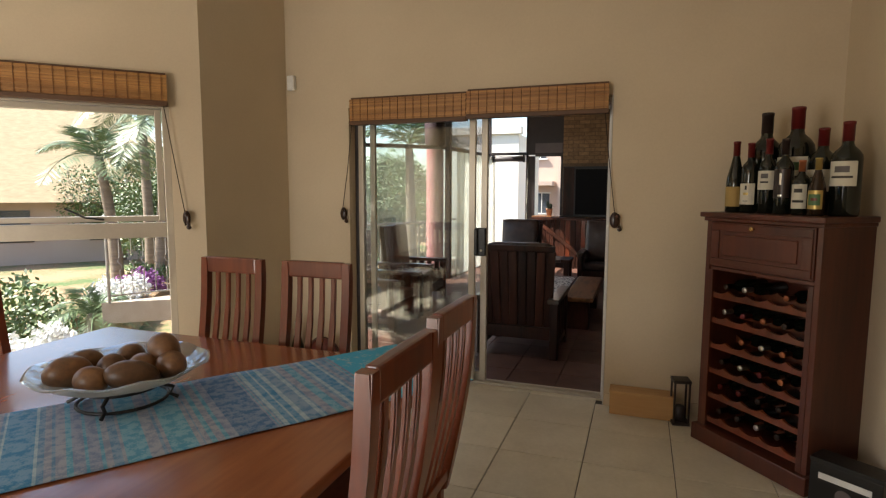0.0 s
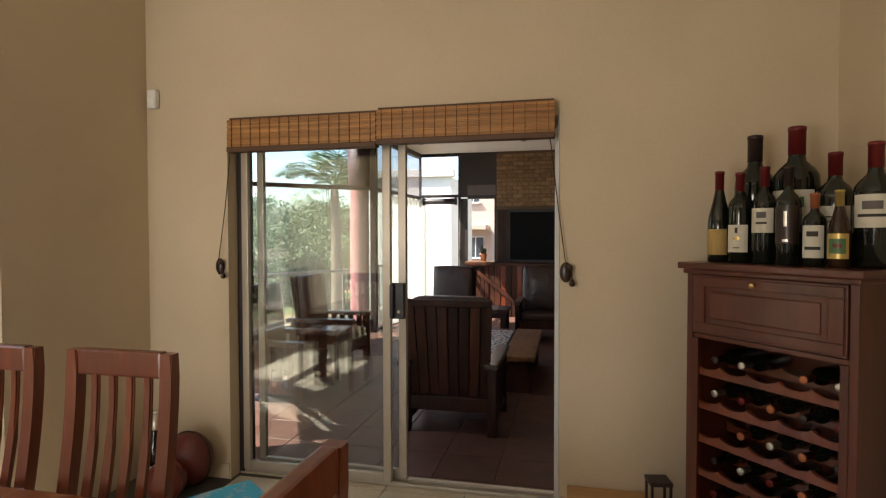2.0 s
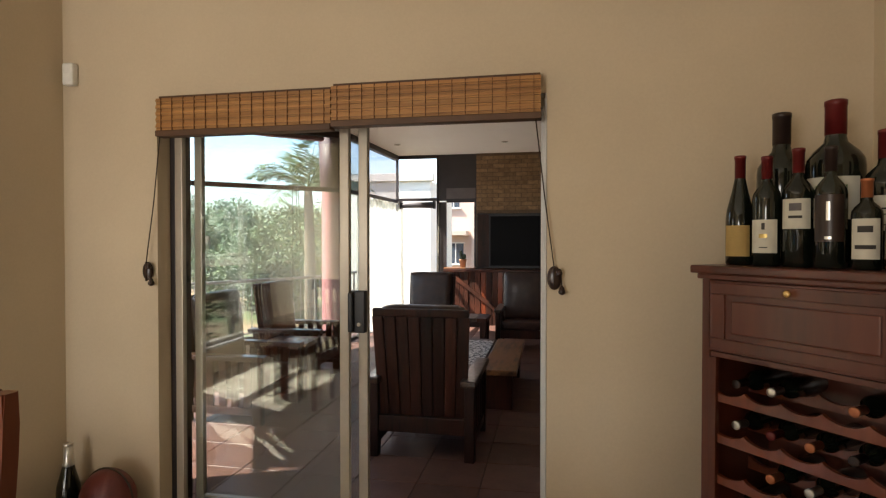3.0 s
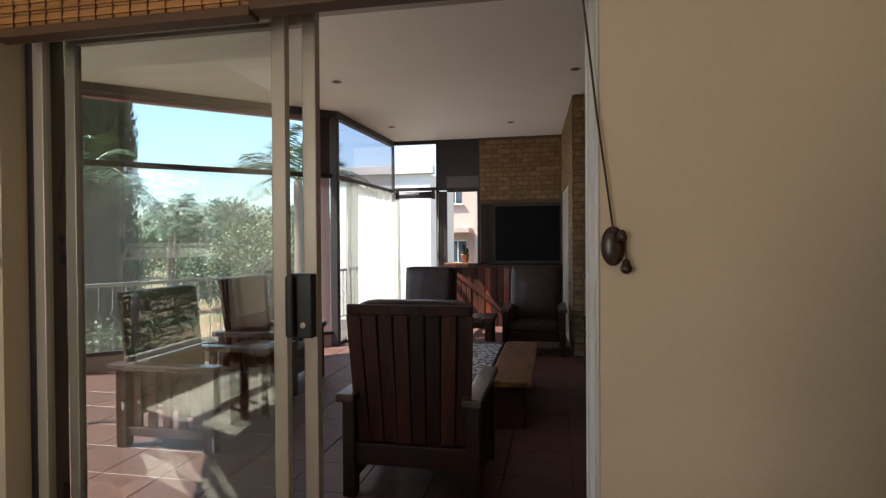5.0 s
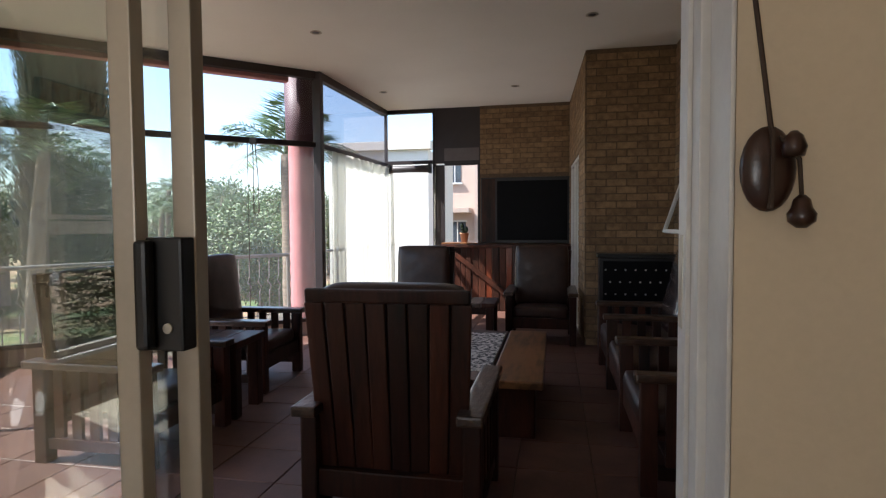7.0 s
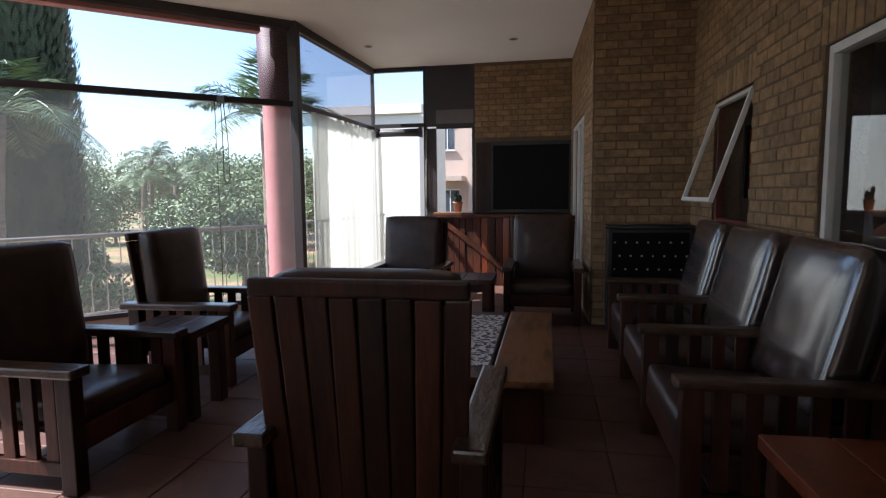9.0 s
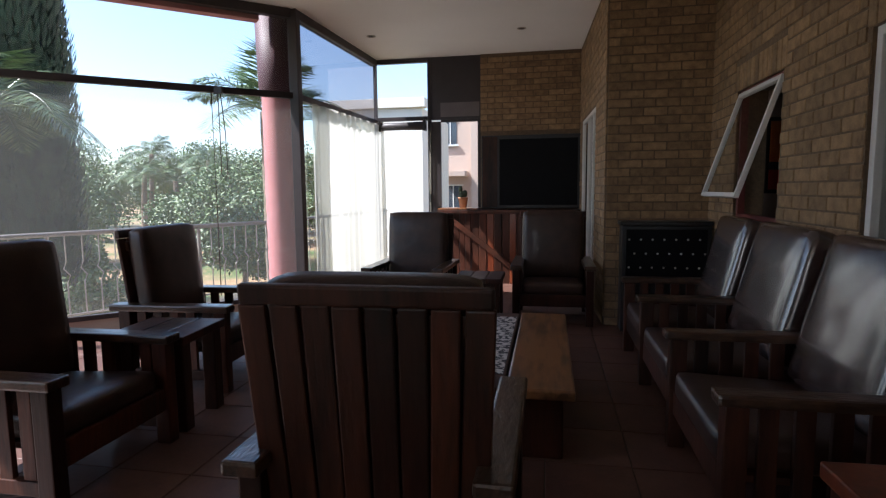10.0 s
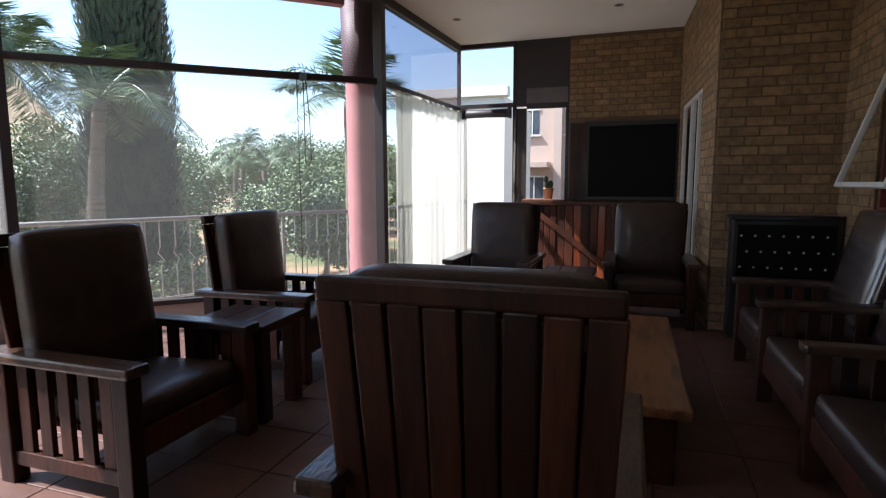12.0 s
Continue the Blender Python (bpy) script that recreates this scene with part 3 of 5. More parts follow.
# windows of the oblique wall, in its own frame (x along the wall, y out)
OBW = frame_at(CORNER_B, CORNER_A)


def casement(name, at, u0, u1, label, stay):
    """Tall window: top-hung sash over a fixed light; x along the wall, y out."""
    w = thing(name, label, "window", at, kind="structure")
    frame_set(w, "frame", u0, u1, SILL, 2.12, 0.06, 0.045, 0.06, ALU)
    part("transom", box(u0 + 0.045, u1 - 0.045, 0.03, 0.09, 1.22, 1.32, 0.004), ALU, w)
    sash = part("sash", box(u0 + 0.05, u0 + 0.09, 0.045, 0.095, 1.33, 2.07, 0.004), ALU, w)
    part("stile", box(u1 - 0.09, u1 - 0.05, 0.045, 0.095, 1.33, 2.07, 0.004), ALU, sash)
    part("rail", box(u0 + 0.09, u1 - 0.09, 0.045, 0.095, 1.33, 1.365, 0.004), ALU, sash)
    part("rail", box(u0 + 0.09, u1 - 0.09, 0.045, 0.095, 2.035, 2.07, 0.004), ALU, sash)
    pane(sash, u0 + 0.088, u1 - 0.088, 1.36, 2.04, 0.07, PANE)
    pane(w, u0 + 0.043, u1 - 0.043, SILL + 0.04, 1.225, 0.06, PANE)
    part("stay", tube([(stay, 0.035, 1.345), (stay - 0.1, 0.0, 1.36), (stay - 0.21, 0.02, 1.42)], 0.007), BLACK, w, "black window stay")
    part("window_sill", box(u0 - 0.02, u1 + 0.02, -0.03, 0.09, SILL - 0.03, SILL + 0.002, 0.004), WHITEFRAME, w)


casement("window_1", OBW, 0.27, 1.33, "tall bronze aluminium window with a top sash", 0.92)
bamboo_blind(OBW @ pose(0.155, 0, 2.285), 1.17, "rolled-up golden bamboo blind over the dining window")
k_top, k_low = OBW @ Vector((1.30, -0.045, 2.09)), OBW @ Vector((1.405, -0.02, 1.36))
cleat(k_top, k_low, "brown blind cord on a cleat beside the window", 0.9)
WSW = frame_at((CORNER_B[0], -6.6), CORNER_B)
casement("window_2", WSW, 2.92, 4.36, "wide bronze aluminium window over a low sill", 3.8)
bamboo_blind(WSW @ pose(2.86, 0, 2.285), 1.56, "rolled-up golden bamboo blind over the side window")

# ---- dining table and chairs ----
table = thing("dining_table", "large square polished red-brown wooden dining table", "table", pose(-1.55, -2.68, 0))
part("tabletop", box(-1.03, 1.03, -0.93, 0.93, 0.715, 0.76, 0.012, seg=3), TABLETOP, table)
part("apron", box(-0.9, 0.9, -0.80, 0.80, 0.62, 0.715, 0.003), CHERRY, table)
for sx in (-1, 1):
    for sy in (-1, 1):
        part("leg", box(sx * 0.84 - 0.05, sx * 0.84 + 0.05, sy * 0.74 - 0.05, sy * 0.74 + 0.05, 0.0, 0.62, 0.008), CHERRY, table)


def dining_chair(at, label):
    """Tall slat-back chair; its front faces +y, seat centre at the origin."""
    c = thing("dining_chair", label, "chair", at, group="chairs round the dining table")
    part("seat", box(-0.22, 0.22, -0.20, 0.23, 0.43, 0.465, 0.012), CHERRY, c)

    def bowed(x, w, z0, z1, d=0.028):
        bm = bmesh.new()
        rings = []
        for i in range(11):
            s = i / 10
            z = z0 + (z1 - z0) * s
            y = -0.235 - 0.10 * math.sin(s * math.pi / 2)
            rings.append([bm.verts.new((x + a, y + b, z)) for a, b in ((-w / 2, -d / 2), (w / 2, -d / 2), (w / 2, d / 2), (-w / 2, d / 2))])
        for a, b in zip(rings, rings[1:]):
            for k in range(4):
                bm.faces.new((a[k], a[(k + 1) % 4], b[(k + 1) % 4], b[k]))
        bm.faces.new(rings[0][::-1])
        bm.faces.new(rings[-1])
        edges = [e for e in bm.edges if abs(e.verts[0].co.z - e.verts[1].co.z) > 0.02]
        bmesh.ops.bevel(bm, geom=edges, offset=0.005, segments=2, affect="EDGES")
        return bm

    for x in (-0.178, 0.178):
        part("back_post", bowed(x, 0.042, 0.45, 1.175, 0.04), CHERRY, c)
        part("leg", box(x - 0.02, x + 0.02, -0.235, -0.19, 0.0, 0.44, 0.005), CHERRY, c)
        part("leg", box(x - 0.02, x + 0.02, 0.185, 0.225, 0.0, 0.43, 0.005), CHERRY, c)
        part("seat_rail", box(x - 0.012, x + 0.012, -0.19, 0.185, 0.37, 0.43, 0.003), CHERRY, c)
    for x in (-0.1, -0.033, 0.033, 0.1):
        part("slat", bowed(x, 0.03, 0.5, 1.11, 0.016), CHERRY, c)
    part("top_rail", box(-0.158, 0.158, -0.353, -0.317, 1.095, 1.18, 0.008), CHERRY, c)
    part("lower_rail", box(-0.16, 0.16, -0.262, -0.236, 0.49, 0.53, 0.005), CHERRY, c)
    part("seat_rail", box(-0.16, 0.16, 0.195, 0.217, 0.37, 0.43, 0.003), CHERRY, c)
    part("seat_rail", box(-0.16, 0.16, -0.22, -0.2, 0.37, 0.43, 0.003), CHERRY, c)
    return c


chair = dining_chair(pose(-1.80, -1.97, 0, 0, 0, 180), "polished red-brown wooden dining chair with a tall curved slat back")
copy_thing(chair, pose(-1.285, -1.96, 0, 0, 0, 180))
copy_thing(chair, pose(-0.62, -2.40, 0, 0, 0, 90))
copy_thing(chair, pose(-0.58, -2.91, 0, 0, 0, 90))
copy_thing(chair, pose(-2.52, -2.36, 0, 0, 0, -90))

# runner laid diagonally, in its own frame (x along it)
run_m = Matrix.Translation((-1.08, -2.40, 0.7605)) @ Matrix.Rotation(radians(54), 4, "Z")
bm = bmesh.new()
cols, rws = 44, 14
grid = []
for i in range(cols + 1):
    line = []
    for j in range(rws + 1):
        x, y = -1.3 + 2.1 * i / cols, -0.32 + 0.64 * j / rws
        z = 0.004 + 0.003 * noise.noise((x * 5, y * 5, 0)) + 0.003 * max(0, noise.noise((x * 2.2, y * 9, 3)))
        line.append(bm.verts.new((x, y, z)))
    grid.append(line)
for i in range(cols):
    for j in range(rws):
        bm.faces.new((grid[i][j], grid[i + 1][j], grid[i + 1][j + 1], grid[i][j + 1]))
runner = part("table_runner", bm, RUNNER, smooth=True, at=run_m)
sol = runner.modifiers.new("thickness", "SOLIDIFY")
sol.thickness, sol.offset = 0.003, 1
TURQUOISE = mat("turquoise_floral_cloth", (0.05, 0.36, 0.55), (0.30, 0.42, 0.50), rough=0.85, scale=24, fine=120, bump=0.25, contrast=(0.42, 0.5))
bm = bmesh.new()
band = []
for i in range(9):
    for j in range(rws + 1):
        x, y = 0.42 + 0.38 * i / 8, -0.318 + 0.636 * j / rws
        band.append(bm.verts.new((x, y, 0.0085 + 0.003 * noise.noise((x * 5, y * 5, 0)) + 0.003 * max(0, noise.noise((x * 2.2, y * 9, 3))))))
for i in range(8):
    for j in range(rws):
        k = i * (rws + 1) + j
        bm.faces.new((band[k], band[k + rws + 1], band[k + rws + 2], band[k + 1]))
part("end_band", bm, TURQUOISE, runner, "bright turquoise floral end of the runner", True)
tagged(runner, "blue and grey striped cloth runner laid diagonally on the table", "table runner")

bowl = thing("fruit_bowl", "wide shallow glass bowl on a wire stand", "bowl", pose(-1.50, -2.60, 0.768))
prof = [(0.02, 0.062), (0.12, 0.07), (0.22, 0.095), (0.285, 0.135), (0.30, 0.14), (0.288, 0.145), (0.22, 0.105), (0.12, 0.08), (0.02, 0.072)]
bm = lathe(prof, 48)
for v in bm.verts:
    a = math.atan2(v.co.y, v.co.x)
    if v.co.z > 0.1:
        v.co.z += 0.006 * math.sin(9 * a)
part("bowl", bm, CRYSTAL, bowl, "pale rippled glass", True)
part("ring", tube([(0.13 * math.cos(a * math.pi / 12), 0.13 * math.sin(a * math.pi / 12), 0.061) for a in range(25)], 0.006), IRON, bowl)
part("ring", tube([(0.15 * math.cos(a * math.pi / 12), 0.15 * math.sin(a * math.pi / 12), 0.010) for a in range(25)], 0.006), IRON, bowl)
for k in range(4):
    a = k * math.pi / 2 + 0.5
    d = Vector((math.cos(a), math.sin(a), 0))
    part("foot", tube([d * 0.13 + Vector((0, 0, 0.06)), d * 0.175 + Vector((0, 0, 0.045)), d * 0.16 + Vector((0, 0, 0.02)), d * 0.19 + Vector((0, 0, 0.006))], 0.007), IRON, bowl)
rg = random.Random(3)
for i, (x, y, z, s, e) in enumerate(((-0.11, -0.12, 0.128, 0.062, 1.3), (0.02, -0.14, 0.125, 0.05, 1.2), (0.13, -0.07, 0.132, 0.055, 1.6), (-0.17, 0.0, 0.125, 0.052, 1.2), (-0.05, 0.0, 0.122, 0.05, 1.1),
                                     (0.07, 0.03, 0.128, 0.05, 1.2), (-0.09, 0.12, 0.125, 0.05, 1.3), (0.05, 0.14, 0.13, 0.056, 1.2), (0.10, 0.10, 0.18, 0.055, 1.35), (0.17, 0.06, 0.138, 0.05, 1.4))):
    bm = bmesh.new()
    bmesh.ops.create_uvsphere(bm, u_segments=20, v_segments=14, radius=s)
    for v in bm.verts:
        v.co.x *= e
        v.co *= 1 + 0.06 * noise.noise(v.co * 20 + Vector((i, 0, 0)))
    g = part("gourd", bm, GOURD, smooth=True, at=pose(-1.50 + x, -2.60 + y, 0.768 + z, rg.uniform(-20, 20), rg.uniform(-20, 20), rg.uniform(0, 180)))
    tagged(g, "brown dried gourd lying in the glass bowl", "gourd", "gourds in the bowl")

# ---- wine rack in the corner ----
RACK = frame_at((0.655, -0.36), (1.115, -0.91))
RW, RD, RH = 0.717, 0.40, 1.42
rack = thing("wine_rack", "dark mahogany wine cabinet with a drop-front compartment above open bottle rows", "wine rack", RACK)
part("side_panel", box(0, 0.03, 0, RD, 0.10, RH - 0.03, 0.003), RACKWOOD, rack)
part("side_panel", box(RW - 0.03, RW, 0, RD, 0.10, RH - 0.03, 0.003), RACKWOOD, rack)
part("back_panel", box(0.03, RW - 0.03, RD - 0.012, RD - 0.002, 0.10, RH - 0.03), RACKWOOD, rack)
part("top", box(-0.03, RW + 0.03, -0.035, RD, RH - 0.03, RH, 0.008, seg=3), RACKWOOD, rack)
part("cornice", box(-0.012, RW + 0.012, -0.016, RD, RH - 0.052, RH - 0.03, 0.006), RACKWOOD, rack)
part("plinth", box(-0.02, RW + 0.02, -0.03, RD, 0.0, 0.10, 0.006), RACKWOOD, rack)
part("shelf", box(0.03, RW - 0.03, 0.01, RD - 0.012, 1.075, 1.095, 0.002), RACKWOOD, rack)
flap = part("flap_door", box(0.035, RW - 0.035, -0.004, 0.018, 1.10, RH - 0.055, 0.003), RACKWOOD, rack)
for b in ((0.045, RW - 0.045, 1.108, 1.15), (0.045, RW - 0.045, 1.315, 1.357), (0.045, 0.10, 1.15, 1.315), (RW - 0.10, RW - 0.045, 1.15, 1.315)):
    part("moulding", box(b[0], b[1], -0.012, -0.002, b[2], b[3], 0.004), RACKWOOD, flap)
part("raised_panel", box(0.125, RW - 0.125, -0.010, -0.002, 1.172, 1.293, 0.006), RACKWOOD, flap)
part("knob", lathe([(0.006, 0.0), (0.006, 0.012), (0.013, 0.017), (0.014, 0.024), (0.008, 0.03)], 16, pose(0.335, -0.010, 1.337, 90)), BRASS, flap, "small brass knob", True)
part("stile", box(0.03, 0.06, -0.002, 0.02, 0.10, 1.075, 0.003), RACKWOOD, rack)
part("stile", box(RW - 0.06, RW - 0.03, -0.002, 0.02, 0.10, 1.075, 0.003), RACKWOOD, rack)
ROWS = [0.155 + 0.155 * i for i in range(6)]
lie = []
for z in ROWS:
    for y in (0.012, 0.25):
        bm = bmesh.new()
        n = 5
        prev_pts = []
        for i in range(61):
            u = 0.03 + (RW - 0.06) * i / 60
            ph = ((u - 0.03) / (RW - 0.06) * n) % 1.0
            dip = 0.022 * max(0.0, math.cos((ph - 0.5) * math.pi)) ** 0.7
            prev_pts.append((u, z + 0.028 - dip))
        for (u0, h0), (u1, h1) in zip(prev_pts, prev_pts[1:]):
            vv = [bm.verts.new(p) for p in ((u0, y, z - 0.022), (u1, y, z - 0.022), (u1, y, h1), (u0, y, h0), (u0, y + 0.018, z - 0.022), (u1, y + 0.018, z - 0.022), (u1, y + 0.018, h1), (u0, y + 0.018, h0))]
            for f in ((0, 1, 2, 3), (5, 4, 7, 6), (3, 2, 6, 7), (1, 0, 4, 5)):
                bm.faces.new([vv[k] for k in f])
        bmesh.ops.remove_doubles(bm, verts=bm.verts[:], dist=1e-5)
        part("bottle_rail", bm, CHERRY, rack, "scalloped reddish bottle rail")
    lie += [(0.03 + (RW - 0.06) * (k + 0.5) / 5, z) for k in range(5)]


def bottle(at, label, height, radius, foil, glass=BOTTLE, sheet=None, band=(0.2, 0.5), shoulder="square", group="bottles on the wine cabinet", marks=()):
    """Standing wine bottle with foil and paper; marks: (material, width share, z share, height share) bars on the paper."""
    t = thing("wine_bottle", label, "bottle", at, group=group)
    grow = 1.10 if group.startswith("bottles on") else 1.0
    h, r = height * grow, radius * grow
    neck = max(0.0135, r * 0.36)
    if shoulder == "slope":
        body = [(r * 0.9, 0.0), (r, 0.008), (r, h * 0.42), (r * 0.93, h * 0.5), (r * 0.6, h * 0.66), (neck, h * 0.8), (neck * 0.95, h * 0.97), (neck * 0.6, h * 0.97)]
    else:
        body = [(r * 0.9, 0.0), (r, 0.008), (r, h * 0.60), (r * 0.96, h * 0.645), (r * 0.78, h * 0.69), (neck * 1.15, h * 0.745), (neck, h * 0.78), (neck, h * 0.97), (neck * 0.6, h * 0.97)]
    part("glass_body", lathe(body, 28), glass, t, smooth=True)
    if foil:
        part("capsule", lathe([(neck + 0.0012, h * 0.79), (neck + 0.0012, h * 0.965), (neck + 0.003, h * 0.967), (neck + 0.003, h * 0.995), (neck * 0.9, h)], 24), foil, t, smooth=True)
    if sheet:
        bm = bmesh.new()
        z0, z1 = h * band[0], h * band[1]
        arcs = [(-math.pi / 2 - 1.0 + 2.0 * i / 16) for i in range(17)]
        lo = [bm.verts.new(((r + 0.0008) * math.cos(a), (r + 0.0008) * math.sin(a), z0)) for a in arcs]
        hi = [bm.verts.new(((r + 0.0008) * math.cos(a), (r + 0.0008) * math.sin(a), z1)) for a in arcs]
        for i in range(16):
            bm.faces.new((lo[i], lo[i + 1], hi[i + 1], hi[i]))
        paper = part("paper_label", bm, sheet, t, smooth=True)
        for ink, wide, at_z, tall in marks:
            bm = bmesh.new()
            span = [(-math.pi / 2 - 0.95 * wide + 1.9 * wide * i / 8) for i in range(9)]
            za, zb = z0 + (z1 - z0) * at_z, z0 + (z1 - z0) * (at_z + tall)
            lo = [bm.verts.new(((r + 0.0016) * math.cos(a), (r + 0.0016) * math.sin(a), za)) for a in span]
            hi = [bm.verts.new(((r + 0.0016) * math.cos(a), (r + 0.0016) * math.sin(a), zb)) for a in span]
            for i in range(8):
                bm.faces.new((lo[i], lo[i + 1], hi[i + 1], hi[i]))
            part("print", bm, ink, paper)
    return t


def on_rack(u, v, turn=0):
    return RACK @ pose(u + 0.02, v + 0.05, RH, 0, 0, turn + 18)


LINES = ((INK, 0.55, 0.60, 0.05), (INK, 0.4, 0.45, 0.03), (INK, 0.3, 0.15, 0.03))
bottle(on_rack(0.045, 0.08), "green sloping bottle with a yellowed paper and dark red cap", 0.38, 0.045, REDFOIL, sheet=YELLOWPAPER, band=(0.08, 0.36), shoulder="slope")
bottle(on_rack(0.155, 0.07), "dark wine bottle with a red capsule and cream paper", 0.365, 0.043, REDFOIL, sheet=PAPER, band=(0.12, 0.42), marks=((INK, 0.12, 0.7, 0.2), (GOLDINK, 0.3, 0.45, 0.12), *LINES[2:]))
bottle(on_rack(0.255, 0.09), "dark wine bottle with a red capsule and a wide cream paper", 0.38, 0.045, REDFOIL, sheet=PAPER, band=(0.32, 0.57), marks=((INK, 0.45, 0.35, 0.09), (GREYPANEL, 0.4, 0.6, 0.25)))
bottle(on_rack(0.37, 0.07), "dark wine bottle with silver embossing and no paper", 0.37, 0.043, DARKFOIL, sheet=DARKFOIL, band=(0.22, 0.60), marks=((SILVERFOIL, 0.22, 0.05, 0.06), (SILVERFOIL, 0.12, 0.45, 0.4)))
bottle(on_rack(0.48, 0.06), "small dark bottle with a copper cap and white paper", 0.262, 0.038, ORANGEFOIL, sheet=PAPER, band=(0.12, 0.56), marks=((INK, 0.5, 0.66, 0.16), (INK, 0.7, 0.25, 0.10)))
bottle(on_rack(0.575, 0.05), "brown beer bottle with a green and gold oval badge", 0.268, 0.036, GOLDINK, glass=BROWNBOTTLE, shoulder="slope", sheet=GOLDINK, band=(0.12, 0.44), marks=((GREENINK, 0.75, 0.2, 0.6), (REDFOIL, 0.4, 0.45, 0.14)))
bottle(on_rack(0.115, 0.23), "very large dark wine bottle with a dark capsule", 0.53, 0.077, DARKFOIL)
bottle(on_rack(0.30, 0.24), "very large dark wine bottle with red capsule and cream paper", 0.54, 0.083, REDFOIL, sheet=PAPER, band=(0.28, 0.53), marks=((GREENINK, 0.55, 0.5, 0.3), (INK, 0.5, 0.25, 0.05)))
bottle(on_rack(0.462, 0.23), "large dark wine bottle with a red capsule and cream paper", 0.42, 0.062, REDFOIL, sheet=PAPER, band=(0.27, 0.52), marks=LINES)
bottle(on_rack(0.645, 0.15), "large dark wine bottle with red capsule and broad cream paper", 0.43, 0.062, REDFOIL, sheet=PAPER, band=(0.32, 0.58), marks=((INK, 0.75, 0.32, 0.09), (GREYPANEL, 0.5, 0.55, 0.25)))

first = None
rb = random.Random(8)
skip = {(1, 4), (3, 0), (5, 2)}
for i, (u, z) in enumerate(lie):
    if (i // 5, i % 5) in skip:
        continue
    m = RACK @ Matrix.Translation((u, 0.380, z + 0.043)) @ Matrix.Rotation(radians(90), 4, "X")
    foil = (REDFOIL, DARKFOIL, DARKFOIL, SILVERFOIL, ORANGEFOIL)[rb.choice((0, 0, 1, 1, 1, 2, 3, 4))]
    bottle(m, "dark wine bottle lying neck-out in the rack", 0.315, 0.037, foil, group="bottles lying in the wine rack")

# crate, candle lantern, case and small things along the walls
crate = thing("wooden_crate", "low pale pine crate against the wall", "crate", pose(0.115, -0.15, 0))
part("front_board", box(0, 0.41, -0.012, 0.0, 0.004, 0.155, 0.002), PINE, crate)
part("back_board", box(0, 0.41, 0.118, 0.13, 0.004, 0.155, 0.002), PINE, crate)
part("end_board", box(0.0, 0.012, 0.0, 0.118, 0.004, 0.155, 0.002), PINE, crate)
part("end_board", box(0.398, 0.41, 0.0, 0.118, 0.004, 0.155, 0.002), PINE, crate)
part("base", box(0.004, 0.406, -0.004, 0.124, 0.0, 0.012, 0.001), PINE, crate)
part("lid", box(-0.004, 0.414, -0.014, 0.132, 0.155, 0.166, 0.002), PINE, crate)
lan = thing("lantern", "small dark metal lantern beside the wine cabinet", "lantern", pose(0.565, -0.16, 0, 0, 0, 10))
part("base", box(-0.055, 0.055, -0.055, 0.055, 0.0, 0.02, 0.003), DARKFRAME, lan)
part("top", box(-0.055, 0.055, -0.055, 0.055, 0.285, 0.305, 0.003), DARKFRAME, lan)
for sx in (-1, 1):
    for sy in (-1, 1):
        part("post", box(sx * 0.046 - 0.006, sx * 0.046 + 0.006, sy * 0.046 - 0.006, sy * 0.046 + 0.006, 0.02, 0.285, 0.001), DARKFRAME, lan)
part("candle", lathe([(0.03, 0.02), (0.03, 0.12), (0.004, 0.125)], 18), DARKPANEL, lan, smooth=True)
case = thing("black_tin_box", "square black tin box with white lettering on the floor", "tin box", frame_at((1.10, -1.02), (1.36, -1.22)))
part("body", box(0, 0.30, 0, 0.13, 0.0, 0.24, 0.006), BLACK, case)
part("lid", box(-0.003, 0.303, -0.003, 0.133, 0.24, 0.262, 0.004), BLACK, case)
part("lettering", box(0.04, 0.26, -0.002, 0.001, 0.165, 0.195), WHITEINK, case, "white lettering drawn as a bar")
part("emblem", lathe([(0.035, 0.0), (0.035, 0.002), (0.02, 0.0025)], 20, pose(0.15, -0.0005, 0.11, 90)), GREYPANEL, case)
part("lettering", box(0.07, 0.23, -0.002, 0.001, 0.045, 0.06), WHITEINK, case)
sock = thing("wall_socket", "white plastic wall socket", "socket", pose(1.408, -1.30, 0.30))
part("plate", box(-0.008, 0.0, -0.06, 0.06, -0.04, 0.04, 0.003), WHITEPLASTIC, sock)
part("plug", lathe([(0.018, 0.0), (0.018, 0.03), (0.01, 0.035)], 16, pose(-0.008, 0.02, 0.0, 0, -90)), WHITEPLASTIC, sock)

champ = bottle(pose(-2.43, -0.13, 0.0), "sparkling wine bottle with silver foil standing on the floor", 0.44, 0.058, SILVERFOIL, shoulder="slope", sheet=PAPER, band=(0.1, 0.24), group="")
part("neck_foil", lathe([(0.034, 0.285), (0.024, 0.345), (0.0225, 0.43)], 20), SILVERFOIL, champ, smooth=True)
helmet = thing("round_leather_case", "round maroon leather case leaning in the corner", "leather case", pose(-2.17, -0.15, 0.0))
bm = bmesh.new()
bmesh.ops.create_uvsphere(bm, u_segments=28, v_segments=18, radius=1.0)
for v in bm.verts:
    v.co = Vector((v.co.x * 0.145, v.co.y * 0.12, v.co.z * 0.165 + 0.165))
part("body", bm, MAROON, helmet, smooth=True)
part("seam", tube([(0.147 * math.cos(a * math.pi / 16), 0.0, 0.165 + 0.168 * math.sin(a * math.pi / 16)) for a in range(33)], 0.005), CORD, helmet)
ball = thing("leather_ball", "round reddish leather ball on the floor", "ball", pose(-2.17, -0.36, 0.0))
bm = bmesh.new()
bmesh.ops.create_uvsphere(bm, u_segments=28, v_segments=18, radius=0.115)
